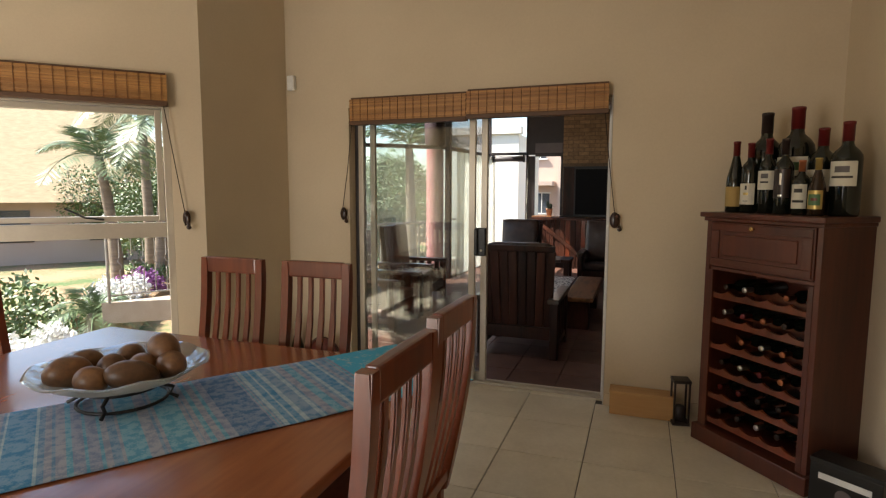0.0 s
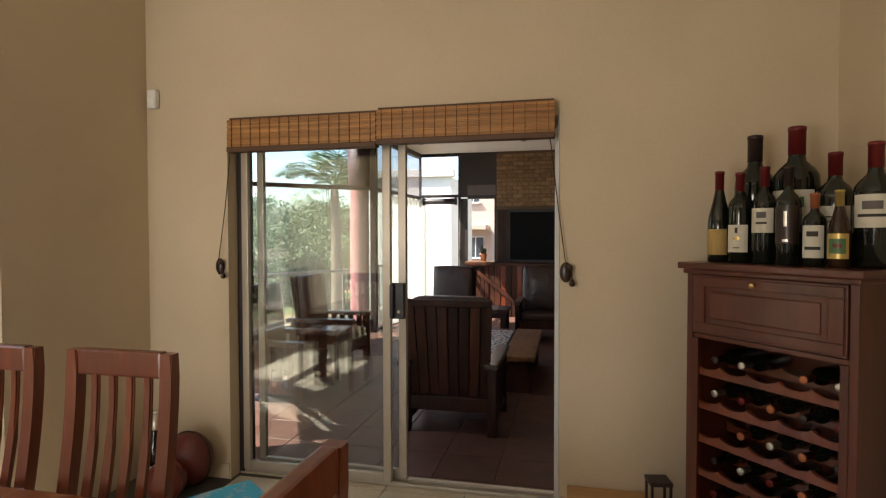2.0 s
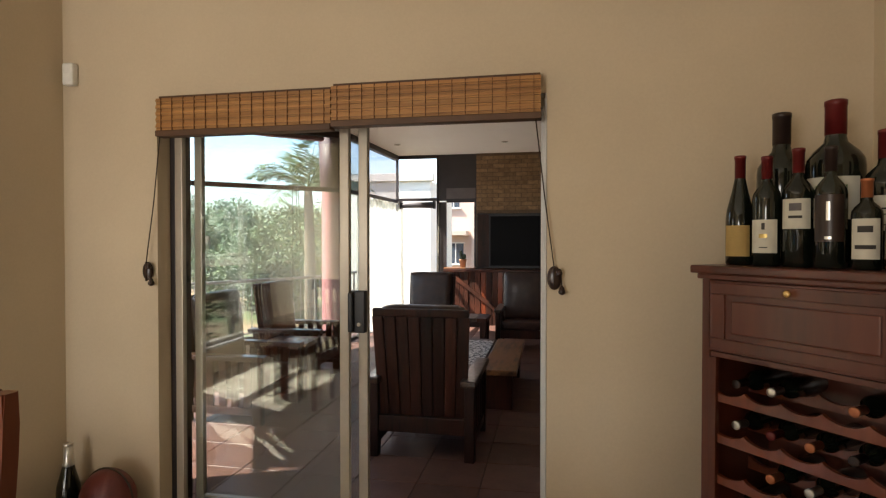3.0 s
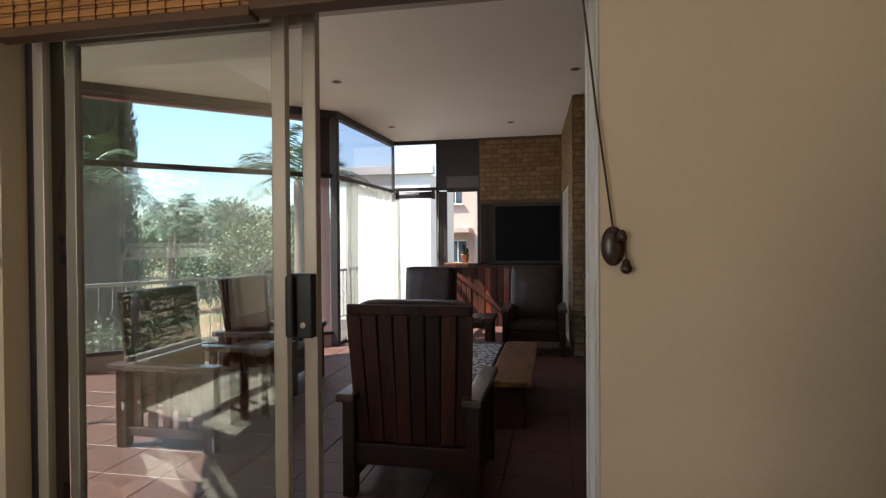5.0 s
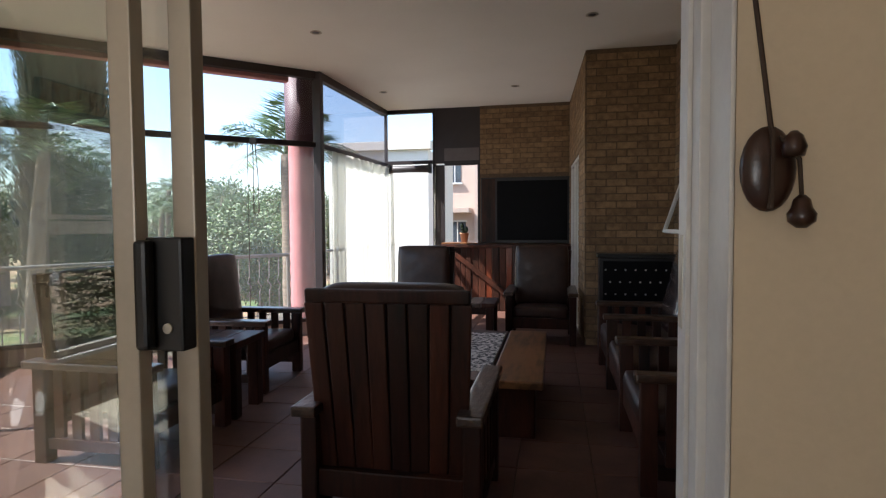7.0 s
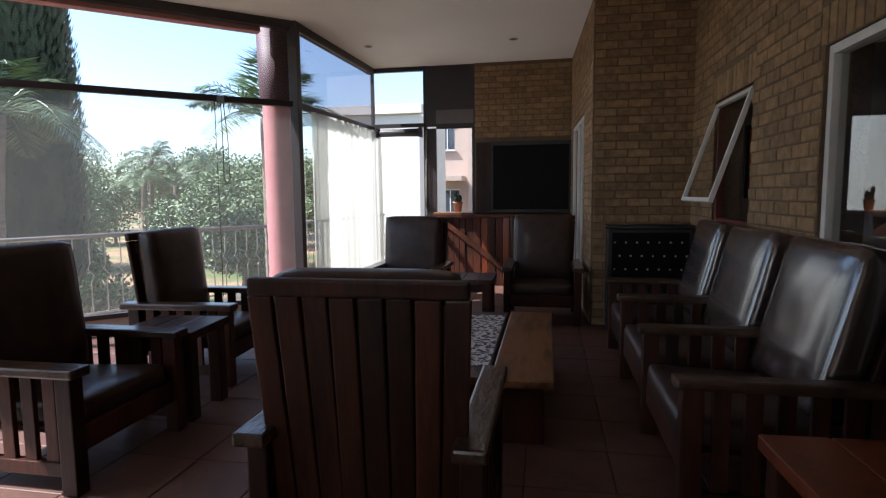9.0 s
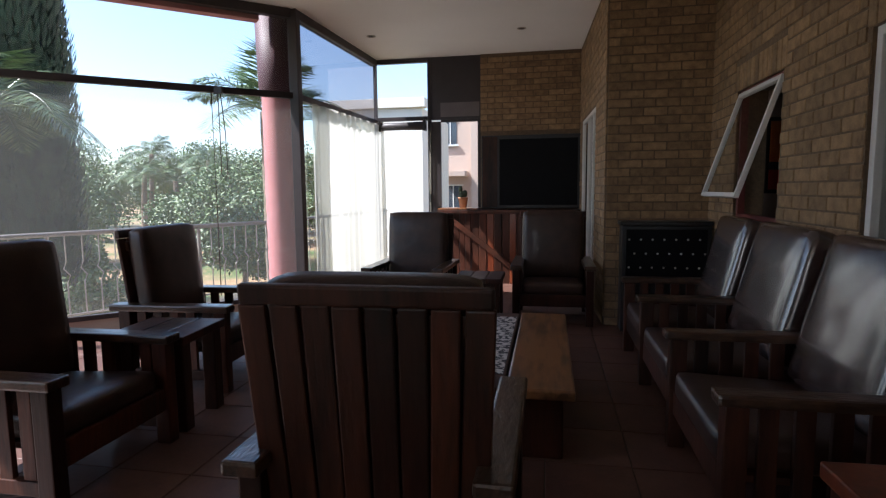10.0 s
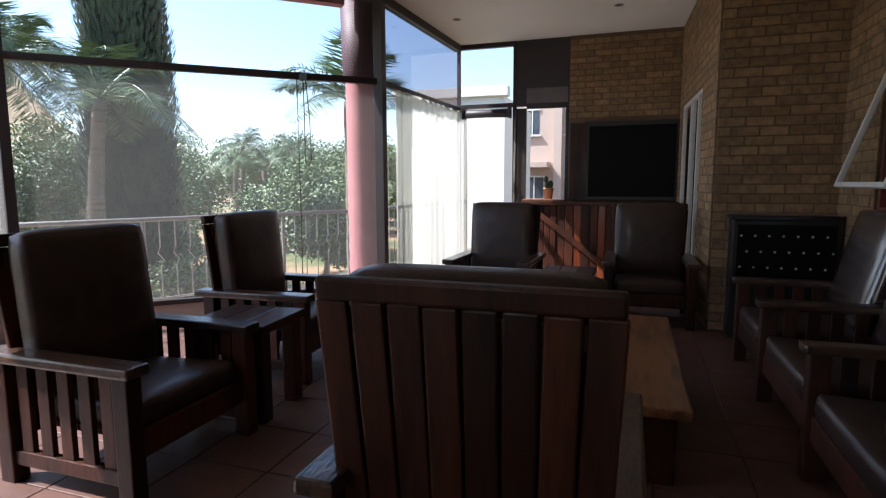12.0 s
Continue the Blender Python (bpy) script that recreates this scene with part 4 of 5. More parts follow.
bmesh.ops.translate(bm, verts=bm.verts[:], vec=(0, 0, 0.115))
part("body", bm, MAROON, ball, smooth=True)
part("seam", tube([(0.116 * math.cos(a * math.pi / 16), 0.0, 0.115 + 0.116 * math.sin(a * math.pi / 16)) for a in range(33)], 0.003), CORD, ball)

# ---- sunroom glazing ----


def glazed(name, label, p0, p1, rows, posts, low_mat, up_mat):
    """Glazed side: p0 to p1; rows: z of floor rail, mid rail, top; posts: shares along it."""
    g = thing(name, label, "window", frame_at(p0, p1), kind="structure")
    length = math.hypot(p1[0] - p0[0], p1[1] - p0[1])
    z0, zm, z1 = rows
    part("sill_rail", box(0, length, -0.03, 0.03, z0, z0 + 0.05, 0.004), DARKFRAME, g)
    part("mid_rail", box(0, length, -0.035, 0.035, zm - 0.035, zm + 0.035, 0.005), DARKFRAME, g)
    part("top_rail", box(0, length, -0.05, 0.05, z1 - 0.10, z1, 0.005), DARKFRAME, g)
    ends = [0.0, *posts, 1.0]
    for s in posts:
        part("mullion", box(s * length - 0.025, s * length + 0.025, -0.03, 0.03, z0 + 0.05, z1 - 0.1, 0.004), DARKFRAME, g)
    for a, b in zip(ends, ends[1:]):
        pane(g, a * length + 0.025, b * length - 0.025, z0 + 0.05, zm - 0.035, 0.0, low_mat, "lower_sheet")
        pane(g, a * length + 0.025, b * length - 0.025, zm + 0.035, z1 - 0.1, 0.0, up_mat)
    return g


MID = 2.36
kerb = wall("kerb_oblique", OBL, (-3.34, 6.30), -0.42, -0.02, 0.14, [], BEIGEWALL, "low rendered kerb under the glazing")
west_glass = glazed("window_3", "wide oblique veranda glazing with a dark rail and clear plastic sheet below", OBL, (-3.34, 6.30), (-0.02, MID, CEIL_Z), [], PVC, PANE)
wall("kerb_west", WEST, OBL, -0.42, 0.05, 0.14, [], BEIGEWALL, "low rendered kerb under the side glazing")
side_glass = glazed("window_7", "veranda side glazing over a low kerb", WEST, OBL, (0.05, MID, CEIL_Z), [0.5], PVC, PANE)
tagged(part("glazing_post", box(-6.0, -5.9, 3.88, 3.98, LOW - 0.02, CEIL_Z, 0.006), DARKFRAME), "dark brown steel post of the side glazing", "post", kind="structure")
north_glass = glazed("window_4", "veranda side glazing with cloudy clear-plastic drop sheet", POST, FAR_L, (LOW, MID - 0.01, CEIL_Z), [], PVC, TINTPANE)
post = tagged(part("corner_post", box(-3.36, -3.25, 6.28, 6.39, LOW - 0.02, CEIL_Z, 0.006), DARKFRAME), "dark brown steel corner post of the glazing", "post", kind="structure")
wall("wall_sunroom_back", (-2.57, 0.262), (-3.95, 0.262), -0.4, CEIL_Z, 0.02, [], BEIGEWALL, "rendered back wall of the veranda")
bm = bmesh.new()
edge = [(-4.9, 0.28), (-4.9, 5.0), (-5.95, 3.97), (-3.95, 0.28)]
tops = [bm.verts.new((x, y, LOW - 0.003)) for x, y in edge]
lows = [bm.verts.new((x, y, -0.42)) for x, y in edge]
bm.faces.new(tops)
bm.faces.new(lows[::-1])
for i in range(4):
    bm.faces.new((tops[i], lows[i], lows[(i + 1) % 4], tops[(i + 1) % 4]))
tagged(part("floor_west", bm, TERRA), "brown clay floor of the veranda end", "floor", kind="structure")
beam = tagged(part("beam", box(0, 3.2, 0.06, 0.20, CEIL_Z - 0.15, CEIL_Z - 0.003, 0.006), PINK, at=frame_at(OBL, (-3.4, 6.25))), "pink painted edge beam over the oblique glazing", "beam", kind="structure")

# round pink column outside; the plastic sheet's ripple is put into its lower shape
bm = bmesh.new()
prof = []
for i in range(60):
    z = -0.4 + 3.75 * i / 59
    prof.append((0.172 + 0.05 * max(0, (z - 2.4)) ** 1.3 * 0.3, z))
bm = lathe(prof, 28, Matrix.Translation((-3.66, 6.54, 0)))
for v in bm.verts:
    if v.co.z < 1.3:
        v.co.x += 0.006 * math.sin(v.co.z * 31 + v.co.y * 20)
tagged(part("column", bm, PINK, smooth=True), "round pink plastered column at the veranda corner", "column", kind="structure")

# Dark sleeve: the shade on the column's upper end is put into colour.
SHADED_PINK = mat("shaded_pink_plaster", (0.075, 0.030, 0.038), rough=0.6)
tagged(part("column_casing", lathe([(0.175, MID + 0.04), (0.20, MID + 0.08), (0.22, CEIL_Z - 0.01)], 28, Matrix.Translation((-3.66, 6.54, 0))), SHADED_PINK, smooth=True), "upper end of the round pink column, darkened to look shaded", "column", kind="structure")

# plastic sheet folds on the far panel, hanging straight
bm = bmesh.new()
sheet_m = frame_at((POST[0] + 0.10, POST[1] + 0.15), (FAR_L[0] + 0.07, FAR_L[1] - 0.05))
line0, line1 = [], []
for i in range(121):
    u = 2.70 * i / 120
    w = 0.028 * math.sin(u * 26 + 2 * math.sin(u * 5)) + 0.03 * noise.noise((u * 3.1, 0, 0))
    line0.append(bm.verts.new((u, -0.02 + w, LOW + 0.05)))
    line1.append(bm.verts.new((u, -0.02 + 0.5 * w, MID - 0.06)))
for i in range(120):
    bm.faces.new((line0[i], line0[i + 1], line1[i + 1], line1[i]))
drop = part("drop_sheet", bm, MILKPVC, smooth=True, at=sheet_m)
drop.visible_shadow = False
tagged(drop, "cloudy clear-plastic drop sheet hanging in soft folds", "plastic sheet")

cord_a = thing("pull_cord", "thin dark cord loop hanging from the veranda rail", "cord", pose(-3.93, 5.72, 0))
part("cord", tube([(0, 0, MID - 0.03), (0.005, 0, 1.9), (0.0, 0, 1.45), (0.03, 0.02, 1.40), (0.05, 0.04, 1.46), (0.045, 0.04, 1.9), (0.02, 0.02, MID - 0.03)], 0.006, 6), CORD, cord_a)
part("cord", tube([(-0.05, -0.04, MID - 0.03), (-0.05, -0.04, 1.0), (-0.05, -0.05, 0.1)], 0.006, 6), CORD, cord_a)
part("cleat", box(-0.03, 0.07, -0.03, 0.01, MID - 0.05, MID + 0.02, 0.006), DARKFRAME, cord_a)

# far end wall: open door with transom, dark panel, window, bar
fd = thing("door_3", "open veranda end door under a clear transom", "door", pose(0, FAR_Y + 0.05, 0), kind="structure")
part("door_frame", box(-3.19, -3.145, -0.04, 0.04, LOW, CEIL_Z, 0.004), DARKFRAME, fd)
part("door_frame", box(-2.30, -2.245, -0.04, 0.04, LOW, CEIL_Z, 0.004), DARKFRAME, fd)
part("head", box(-3.145, -2.30, -0.04, 0.04, CEIL_Z - 0.07, CEIL_Z, 0.004), DARKFRAME, fd)
part("transom_bar", box(-3.145, -2.30, -0.05, 0.05, 2.36, 2.42, 0.004), DARKFRAME, fd)
pane(fd, -3.147, -2.298, 2.42, CEIL_Z - 0.07, 0.0, PANE)
roll = part("rolled_sheet", lathe([(0.05, 0.0), (0.065, 0.02), (0.06, 0.40), (0.07, 0.78), (0.05, 0.80)], 16, pose(-3.12, -0.07, 2.27, 0, 90)), DARKPANEL, fd, "rolled-up plastic door sheet", True)
part("strap", box(-3.09, -3.05, -0.145, 0.0, 2.19, 2.36, 0.004), BLACK, fd)
part("strap", box(-2.36, -2.32, -0.145, 0.0, 2.19, 2.36, 0.004), BLACK, fd)
leaf = part("folded_edge", box(-2.245, -2.09, -0.03, 0.03, LOW, 2.33, 0.006), DARKFRAME, fd)
part("plastic_edge", tube([(-2.25, -0.06, LOW + 0.02), (-2.27, -0.07, 1.2), (-2.25, -0.06, 2.3)], 0.012), MILKPVC, fd)
dp = thing("upper_panel", "dark charcoal board above the bar window", "panel", pose(0, FAR_Y + 0.05, 0), kind="structure")
part("board", box(-2.245, -1.45, -0.03, 0.03, 2.36, CEIL_Z, 0.003), DARKPANEL, dp)
part("grey_strip", box(-2.09, -1.47, -0.038, -0.03, 2.40, 2.62, 0.002), GREYPANEL, dp)
fw = thing("window_5", "narrow bar window looking to the next building", "window", pose(0, FAR_Y + 0.05, 0), kind="structure")
part("stile", box(-1.50, -1.45, -0.03, 0.03, 0.93, 2.36, 0.004), DARKFRAME, fw)
part("rail", box(-2.09, -1.50, -0.03, 0.03, 2.32, 2.36, 0.004), DARKFRAME, fw)
pane(fw, -2.09, -1.50, 0.95, 2.32, 0.0, PANE)
tagged(part("wall_low_far", box(-2.09, -1.45, FAR_Y + 0.02, FAR_Y + 0.18, -0.4, 0.93), DARKPANEL), "dark wall under the bar window", "wall", kind="structure")

tv = thing("black_board", "large black flat screen on the brick wall", "television", pose(-0.67, FAR_Y - 0.012, 0.95))
part("frame", box(-0.76, 0.745, -0.05, 0.0, 0.0, 1.13, 0.006), BLACK, tv)
part("screen", box(-0.48, 0.71, -0.056, -0.048, 0.05, 1.07, 0.003), SCREEN, tv)
part("side_board", box(-0.745, -0.51, -0.058, -0.048, 0.02, 1.11, 0.003), SLEEPER, tv, "dark wooden side board")

bar = thing("bar_counter", "rustic dark sleeper-wood bar counter with upright planks", "bar counter", pose(0, 0, LOW))
part("counter_top", box(-2.08, 0.07, 8.55, 8.93, 1.08, 1.14, 0.01), SLEEPER, bar)
rb2 = random.Random(4)
x = -2.05
while x < 0.0:
    w = rb2.uniform(0.08, 0.13)
    part("plank", box(x, x + w - 0.006, 8.62 + rb2.uniform(-0.012, 0.012), 8.66, 0.0, 1.08, 0.008), SLEEPER if rb2.random() < 0.85 else CHERRY, bar)
    x += w
# Diagonal strip models the slanting shade across the planks.
part("brace", box(-0.75, 0.75, -0.02, 0.02, -0.04, 0.04, 0.006), SLEEPER, bar, at=pose(-1.3, 8.60, 0.55, 0, 38, 0))
ledge = tagged(part("window_ledge", box(-2.08, -1.45, 8.60, 9.02, 0.945, 0.965, 0.004), GRAINY), "pale wooden ledge in front of the bar window", "ledge")
pot = thing("potted_cactus", "small cactus in a pale clay pot on the bar ledge", "potted plant", pose(-1.72, 8.85, 0.965))
part("pot", lathe([(0.055, 0.0), (0.075, 0.14), (0.082, 0.14), (0.082, 0.165), (0.07, 0.165), (0.065, 0.15)], 20), TERRACOTTA, pot, smooth=True)
for dx, dz, rr in ((-0.02, 0.20, 0.045), (0.03, 0.22, 0.04), (-0.04, 0.29, 0.035)):
    bm = bmesh.new()
    bmesh.ops.create_uvsphere(bm, u_segments=14, v_segments=10, radius=rr)
    for v in bm.verts:
        v.co = Vector((v.co.x + dx, v.co.y * 0.5, v.co.z * 1.5 + dz))
    part("cactus_pad", bm, CYPRESS, pot, smooth=True)

# downlights
lamp = thing("downlight", "small recessed ceiling downlight, switched off", "ceiling light", pose(-2.777, 7.6, CEIL_Z), group="ceiling downlights")
part("ring", lathe([(0.058, 0.0), (0.062, -0.006), (0.045, -0.008), (0.042, -0.002)], 24), ALU, lamp, smooth=True)
part("bulb", lathe([(0.041, -0.001), (0.036, -0.005), (0.004, -0.006)], 20), DARKPANEL, lamp, smooth=True)
for p in ((-0.757, 7.66), (-2.67, 4.86), (0.185, 4.97)):
    copy_thing(lamp, pose(p[0], p[1], CEIL_Z))

# brick wall openings: top-hung window, glazed door, side sliding door
EASTM = frame_at((EAST_X, 6.12), (EAST_X, 0.26))
bw = thing("window_6", "top-hung window propped open in the brick wall", "window", EASTM, kind="structure")
u0, u1 = 6.12 - WIN_Y1, 6.12 - WIN_Y0
frame_set(bw, "frame", u0, u1, WIN_Z0, WIN_Z1, 0.05, 0.04, 0.06, MAROON)
part("window_sill", box(u0 - 0.03, u1 + 0.03, -0.035, 0.05, WIN_Z0 - 0.06, WIN_Z0, 0.006), MAROON, bw)
sash_m = Matrix.Translation((u0 + 0.03, 0.015, WIN_Z1 - 0.03)) @ Matrix.Rotation(radians(-18), 4, "X")
sash = part("sash", box(0, 0.035, -0.018, 0.018, -0.90, 0, 0.004), WHITEFRAME, bw, "white sash tilted outward", at=sash_m)
sw = u1 - u0 - 0.06
part("stile", box(sw - 0.035, sw, -0.018, 0.018, -0.90, 0, 0.004), WHITEFRAME, sash)
part("rail", box(0.035, sw - 0.035, -0.018, 0.018, -0.90, -0.865, 0.004), WHITEFRAME, sash)
part("rail", box(0.035, sw - 0.035, -0.018, 0.018, -0.035, 0, 0.004), WHITEFRAME, sash)
pane(sash, 0.033, sw - 0.033, -0.868, -0.033, 0.0, PANE)
room = wall("wall_inner_room", (3.2, 6.4), (3.2, 0.0), -0.2, CEIL_Z, 0.1, [], BEIGEWALL, "beige wall of the room behind the brick wall")
wall("wall_inner_end", (1.46, 6.4), (3.2, 6.4), -0.2, CEIL_Z, 0.1, [], BEIGEWALL, "end wall of the room behind the brick wall")
wall("wall_inner_south", (3.2, 0.0), (1.64, 0.0), -0.2, CEIL_Z, 0.1, [], BEIGEWALL, "near wall of the room behind the brick wall")
tagged(part("floor_inner", box(1.44, 3.3, 0.0, 6.4, -0.3, -0.2), TERRA), "clay floor of the inner room", "floor", kind="structure")
tagged(part("ceiling_inner", box(1.45, 3.3, -0.1, 6.5, CEIL_Z, CEIL_Z + 0.1), CEIL), "ceiling of the inner room", "ceiling", kind="structure")
pic = thing("wall_picture", "bright orange and red painting on the inner wall", "painting", pose(2.2, 6.388, 1.2))
part("frame", box(-0.42, 0.42, -0.03, 0.0, -0.02, 0.75, 0.006), BLACK, pic)
part("upper_paint", box(-0.38, 0.38, -0.034, -0.028, 0.30, 0.71), ORANGEPAINT, pic)
part("lower_paint", box(-0.38, 0.38, -0.034, -0.028, 0.02, 0.22), REDPAINT, pic)
part("dark_band", box(-0.38, 0.38, -0.035, -0.028, 0.22, 0.30), INK, pic)
ed = thing("door_4", "white framed glazed door in the brick wall", "door", EASTM, kind="structure")
u0, u1 = 6.12 - GD_Y1, 6.12 - GD_Y0
frame_set(ed, "frame", u0, u1, LOW, GD_Z1, 0.06, 0.05, 0.08, WHITEFRAME)
part("mullion", box((u0 + u1) / 2 - 0.03, (u0 + u1) / 2 + 0.03, 0.02, 0.09, LOW + 0.05, GD_Z1 - 0.05, 0.004), WHITEFRAME, ed)
pane(ed, u0 + 0.048, (u0 + u1) / 2 - 0.028, LOW + 0.05, GD_Z1 - 0.048, 0.06, DOORPANE)
pane(ed, (u0 + u1) / 2 + 0.028, u1 - 0.048, LOW + 0.05, GD_Z1 - 0.048, 0.06, DOORPANE)
sd = thing("door_5", "white sliding door in the brick side wall", "door", frame_at((0.075, 8.95), (0.185, 6.14)), kind="structure")
frame_set(sd, "frame", 0.3, 1.95, LOW, 2.22, 0.03, 0.05, 0.05, WHITEFRAME)
part("stile", box(1.05, 1.11, 0.0, 0.05, LOW + 0.05, 2.17, 0.004), WHITEFRAME, sd)
part("stile", box(1.62, 1.68, 0.0, 0.05, LOW + 0.05, 2.17, 0.004), WHITEFRAME, sd)
pane(sd, 0.348, 1.052, LOW + 0.05, 2.172, 0.03, DOORPANE)
pane(sd, 1.108, 1.622, LOW + 0.05, 2.172, 0.03, DOORPANE)

chest = thing("studded_cabinet", "low black cabinet with silver glint dots against the chimney breast", "cabinet", pose(0.755, 6.09, LOW))
part("body", box(-0.42, 0.42, -0.22, 0.0, 0.0, 1.08, 0.012), BLACK, chest)
part("top", box(-0.44, 0.43, -0.24, 0.0, 1.08, 1.12, 0.008), BLACK, chest)
part("front_panel", box(-0.38, 0.38, -0.228, -0.218, 0.55, 1.04, 0.004), SCREEN, chest)
# Silver dots stand in for the glints on the dark front.
rs = random.Random(6)
for i in range(7):
    for j in range(3):
        part("stud", lathe([(0.011, 0.0), (0.008, 0.006), (0.001, 0.008)], 8, pose(-0.33 + 0.11 * i + (0.05 if j % 2 else 0) - 0.02, -0.228, 0.66 + 0.14 * j, 90)), SILVERFOIL, chest)

# ---- veranda seating ----


def armchair(at, label, turn_back=1.0):
    """Heavy sleeper-wood armchair with leather cushions; front faces +y, centre of its width at the origin, back edge at y = -0.42."""
    c = thing("armchair", label, "armchair", at, group="sleeper-wood armchairs on the veranda")
    for s in (-1, 1):
        part("arm", box(s * 0.385 - 0.06, s * 0.385 + 0.06, -0.48, 0.44, 0.595, 0.645, 0.012), ARMWOOD, c, "worn dark wooden arm")
        part("leg", box(s * 0.385 - 0.04, s * 0.385 + 0.04, 0.32, 0.41, 0.0, 0.595, 0.008), SLEEPER, c)
        part("leg", box(s * 0.385 - 0.04, s * 0.385 + 0.04, -0.42, -0.33, 0.0, 0.595, 0.008), SLEEPER, c)
        part("side_rail", box(s * 0.385 - 0.025, s * 0.385 + 0.025, -0.33, 0.32, 0.09, 0.16, 0.006), SLEEPER, c)
        for k in range(5):
            y = -0.255 + k * 0.128
            part("slat", box(s * 0.385 - 0.014, s * 0.385 + 0.014, y - 0.035, y + 0.035, 0.16, 0.595, 0.004), SLEEPER, c)
    part("seat_rail", box(-0.345, 0.345, 0.34, 0.39, 0.20, 0.33, 0.008), SLEEPER, c)
    part("seat_rail", box(-0.345, 0.345, -0.40, -0.35, 0.20, 0.33, 0.008), SLEEPER, c)
    part("seat_board", box(-0.345, 0.345, -0.35, 0.34, 0.28, 0.31, 0.004), SLEEPER, c)
    part("seat_cushion", cushion(0.67, 0.70, 0.12, 0.02), LEATHER, c, "dark brown leather seat cushion", True, at=pose(0, 0.03, 0.31, 3))
    back = part("back_frame", box(-0.335, 0.335, 0.0, 0.024, 0.70, 0.77, 0.008), SLEEPER, c, "reclined slatted back", at=pose(0, -0.325, 0.33, 5.5))
    for k in range(8):
        x, dx = -0.3115 + k * 0.089, (k - 3.5) * 0.005
        bm = box(x - 0.0436, x + 0.0436, -0.030 + 0.004 * (k % 3), -0.001, -0.02, 0.795, 0.007)
        for v in bm.verts:
            v.co.x += dx * v.co.z / 0.4
            v.co.y += 0.003 * noise.noise((x * 9, v.co.z * 4, k))
        part("back_slat", bm, SLEEPER, back)
    part("top_rail", box(-0.385, 0.385, -0.034, 0.004, 0.796, 0.858, 0.010), SLEEPER, back)
    part("bottom_rail", box(-0.36, 0.36, -0.03, 0.026, -0.10, -0.02, 0.008), SLEEPER, back)
    part("back_cushion", cushion(0.70, 0.80, 0.13, 0.022), LEATHER, back, "dark brown leather back cushion", True, at=pose(0, 0.030, 0.465, -90))
    return c


ac = armchair(pose(-0.915, 2.00, LOW), "dark sleeper-wood armchair with its slatted back to the dining door")
cc = [copy_thing(ac, pose(-2.94, 2.48, LOW, 0, 0, -90)), copy_thing(ac, pose(-3.08, 4.02, LOW, 0, 0, -87)),
      copy_thing(ac, pose(-1.87, 6.06, LOW, 0, 0, 178)), copy_thing(ac, pose(-0.34, 6.42, LOW, 0, 0, 180))]
for c, text in zip(cc, ("dark armchair with brown leather cushions beside the oblique glazing", "dark armchair with a pale worn cushion edge near the glazing",
                        "dark leather armchair facing the coffee table from the far end", "dark leather armchair in front of the bar")):
    tagged(c, text)


def side_table(at, label, w=0.56, d=0.56, h=0.60, top=None):
    t = thing("side_table", label, "side table", at, group="small sleeper-wood tables")
    for k in range(3):
        part("top_plank", box(-w / 2 + k * w / 3 + 0.003, -w / 2 + (k + 1) * w / 3 - 0.003, -d / 2, d / 2, h - 0.055, h, 0.008), top or (ARMWOOD if k == 1 else SLEEPER), t)
    for sx in (-1, 1):
        for sy in (-1, 1):
            part("leg", box(sx * (w / 2 - 0.07) - 0.045, sx * (w / 2 - 0.07) + 0.045, sy * (d / 2 - 0.07) - 0.045, sy * (d / 2 - 0.07) + 0.045, 0, h - 0.055, 0.008), SLEEPER, t)
    for sy in (-1, 1):
        part("apron", box(-w / 2 + 0.115, w / 2 - 0.115, sy * (d / 2 - 0.07) - 0.02, sy * (d / 2 - 0.07) + 0.02, h - 0.14, h - 0.055, 0.004), SLEEPER, t)
    return t


side_table(pose(-2.79, 3.19, LOW, 0, 0, 4), "small dark plank-topped table between two armchairs", 0.53, 0.50)
side_table(pose(-1.10, 5.93, LOW), "small dark square table between the far armchairs", 0.50, 0.56, 0.55)
side_table(pose(0.82, 1.62, LOW, 0, 0, 2), "low reddish plank-topped side table at the end of the sofa", 0.72, 0.62, 0.60, CHERRY)

# coffee table: two heavy planks on block legs, printed cloth between
ct = thing("coffee_table", "long coffee table of heavy grained planks on block legs", "coffee table", pose(0, 0, LOW))
part("plank", box(-0.60, -0.245, 2.87, 4.68, 0.375, 0.43, 0.012), GRAINY, ct, "golden grained plank")
part("plank", box(-1.00, -0.61, 2.87, 4.66, 0.372, 0.427, 0.012), SLEEPER, ct)
part("plank", box(-1.38, -1.01, 2.87, 4.67, 0.372, 0.427, 0.012), GRAINY, ct)
for x0_, x1_ in ((-0.57, -0.30), (-1.34, -1.06)):
    for y0_ in (3.0, 4.36):
        part("block_leg", box(x0_, x1_, y0_, y0_ + 0.2, 0.0, 0.372, 0.012), SLEEPER, ct)
for y0_ in (3.05, 4.42):
    part("cross_rail", box(-1.06, -0.57, y0_, y0_ + 0.1, 0.20, 0.32, 0.008), SLEEPER, ct)
bm = bmesh.new()
add_box(bm, -0.98, -0.63, 3.1, 4.5, 0.4285, 0.4315)
tagged(part("table_cloth", bm, PRINT, at=pose(0, 0, LOW)), "black and white printed cloth strip on the coffee table", "cloth")

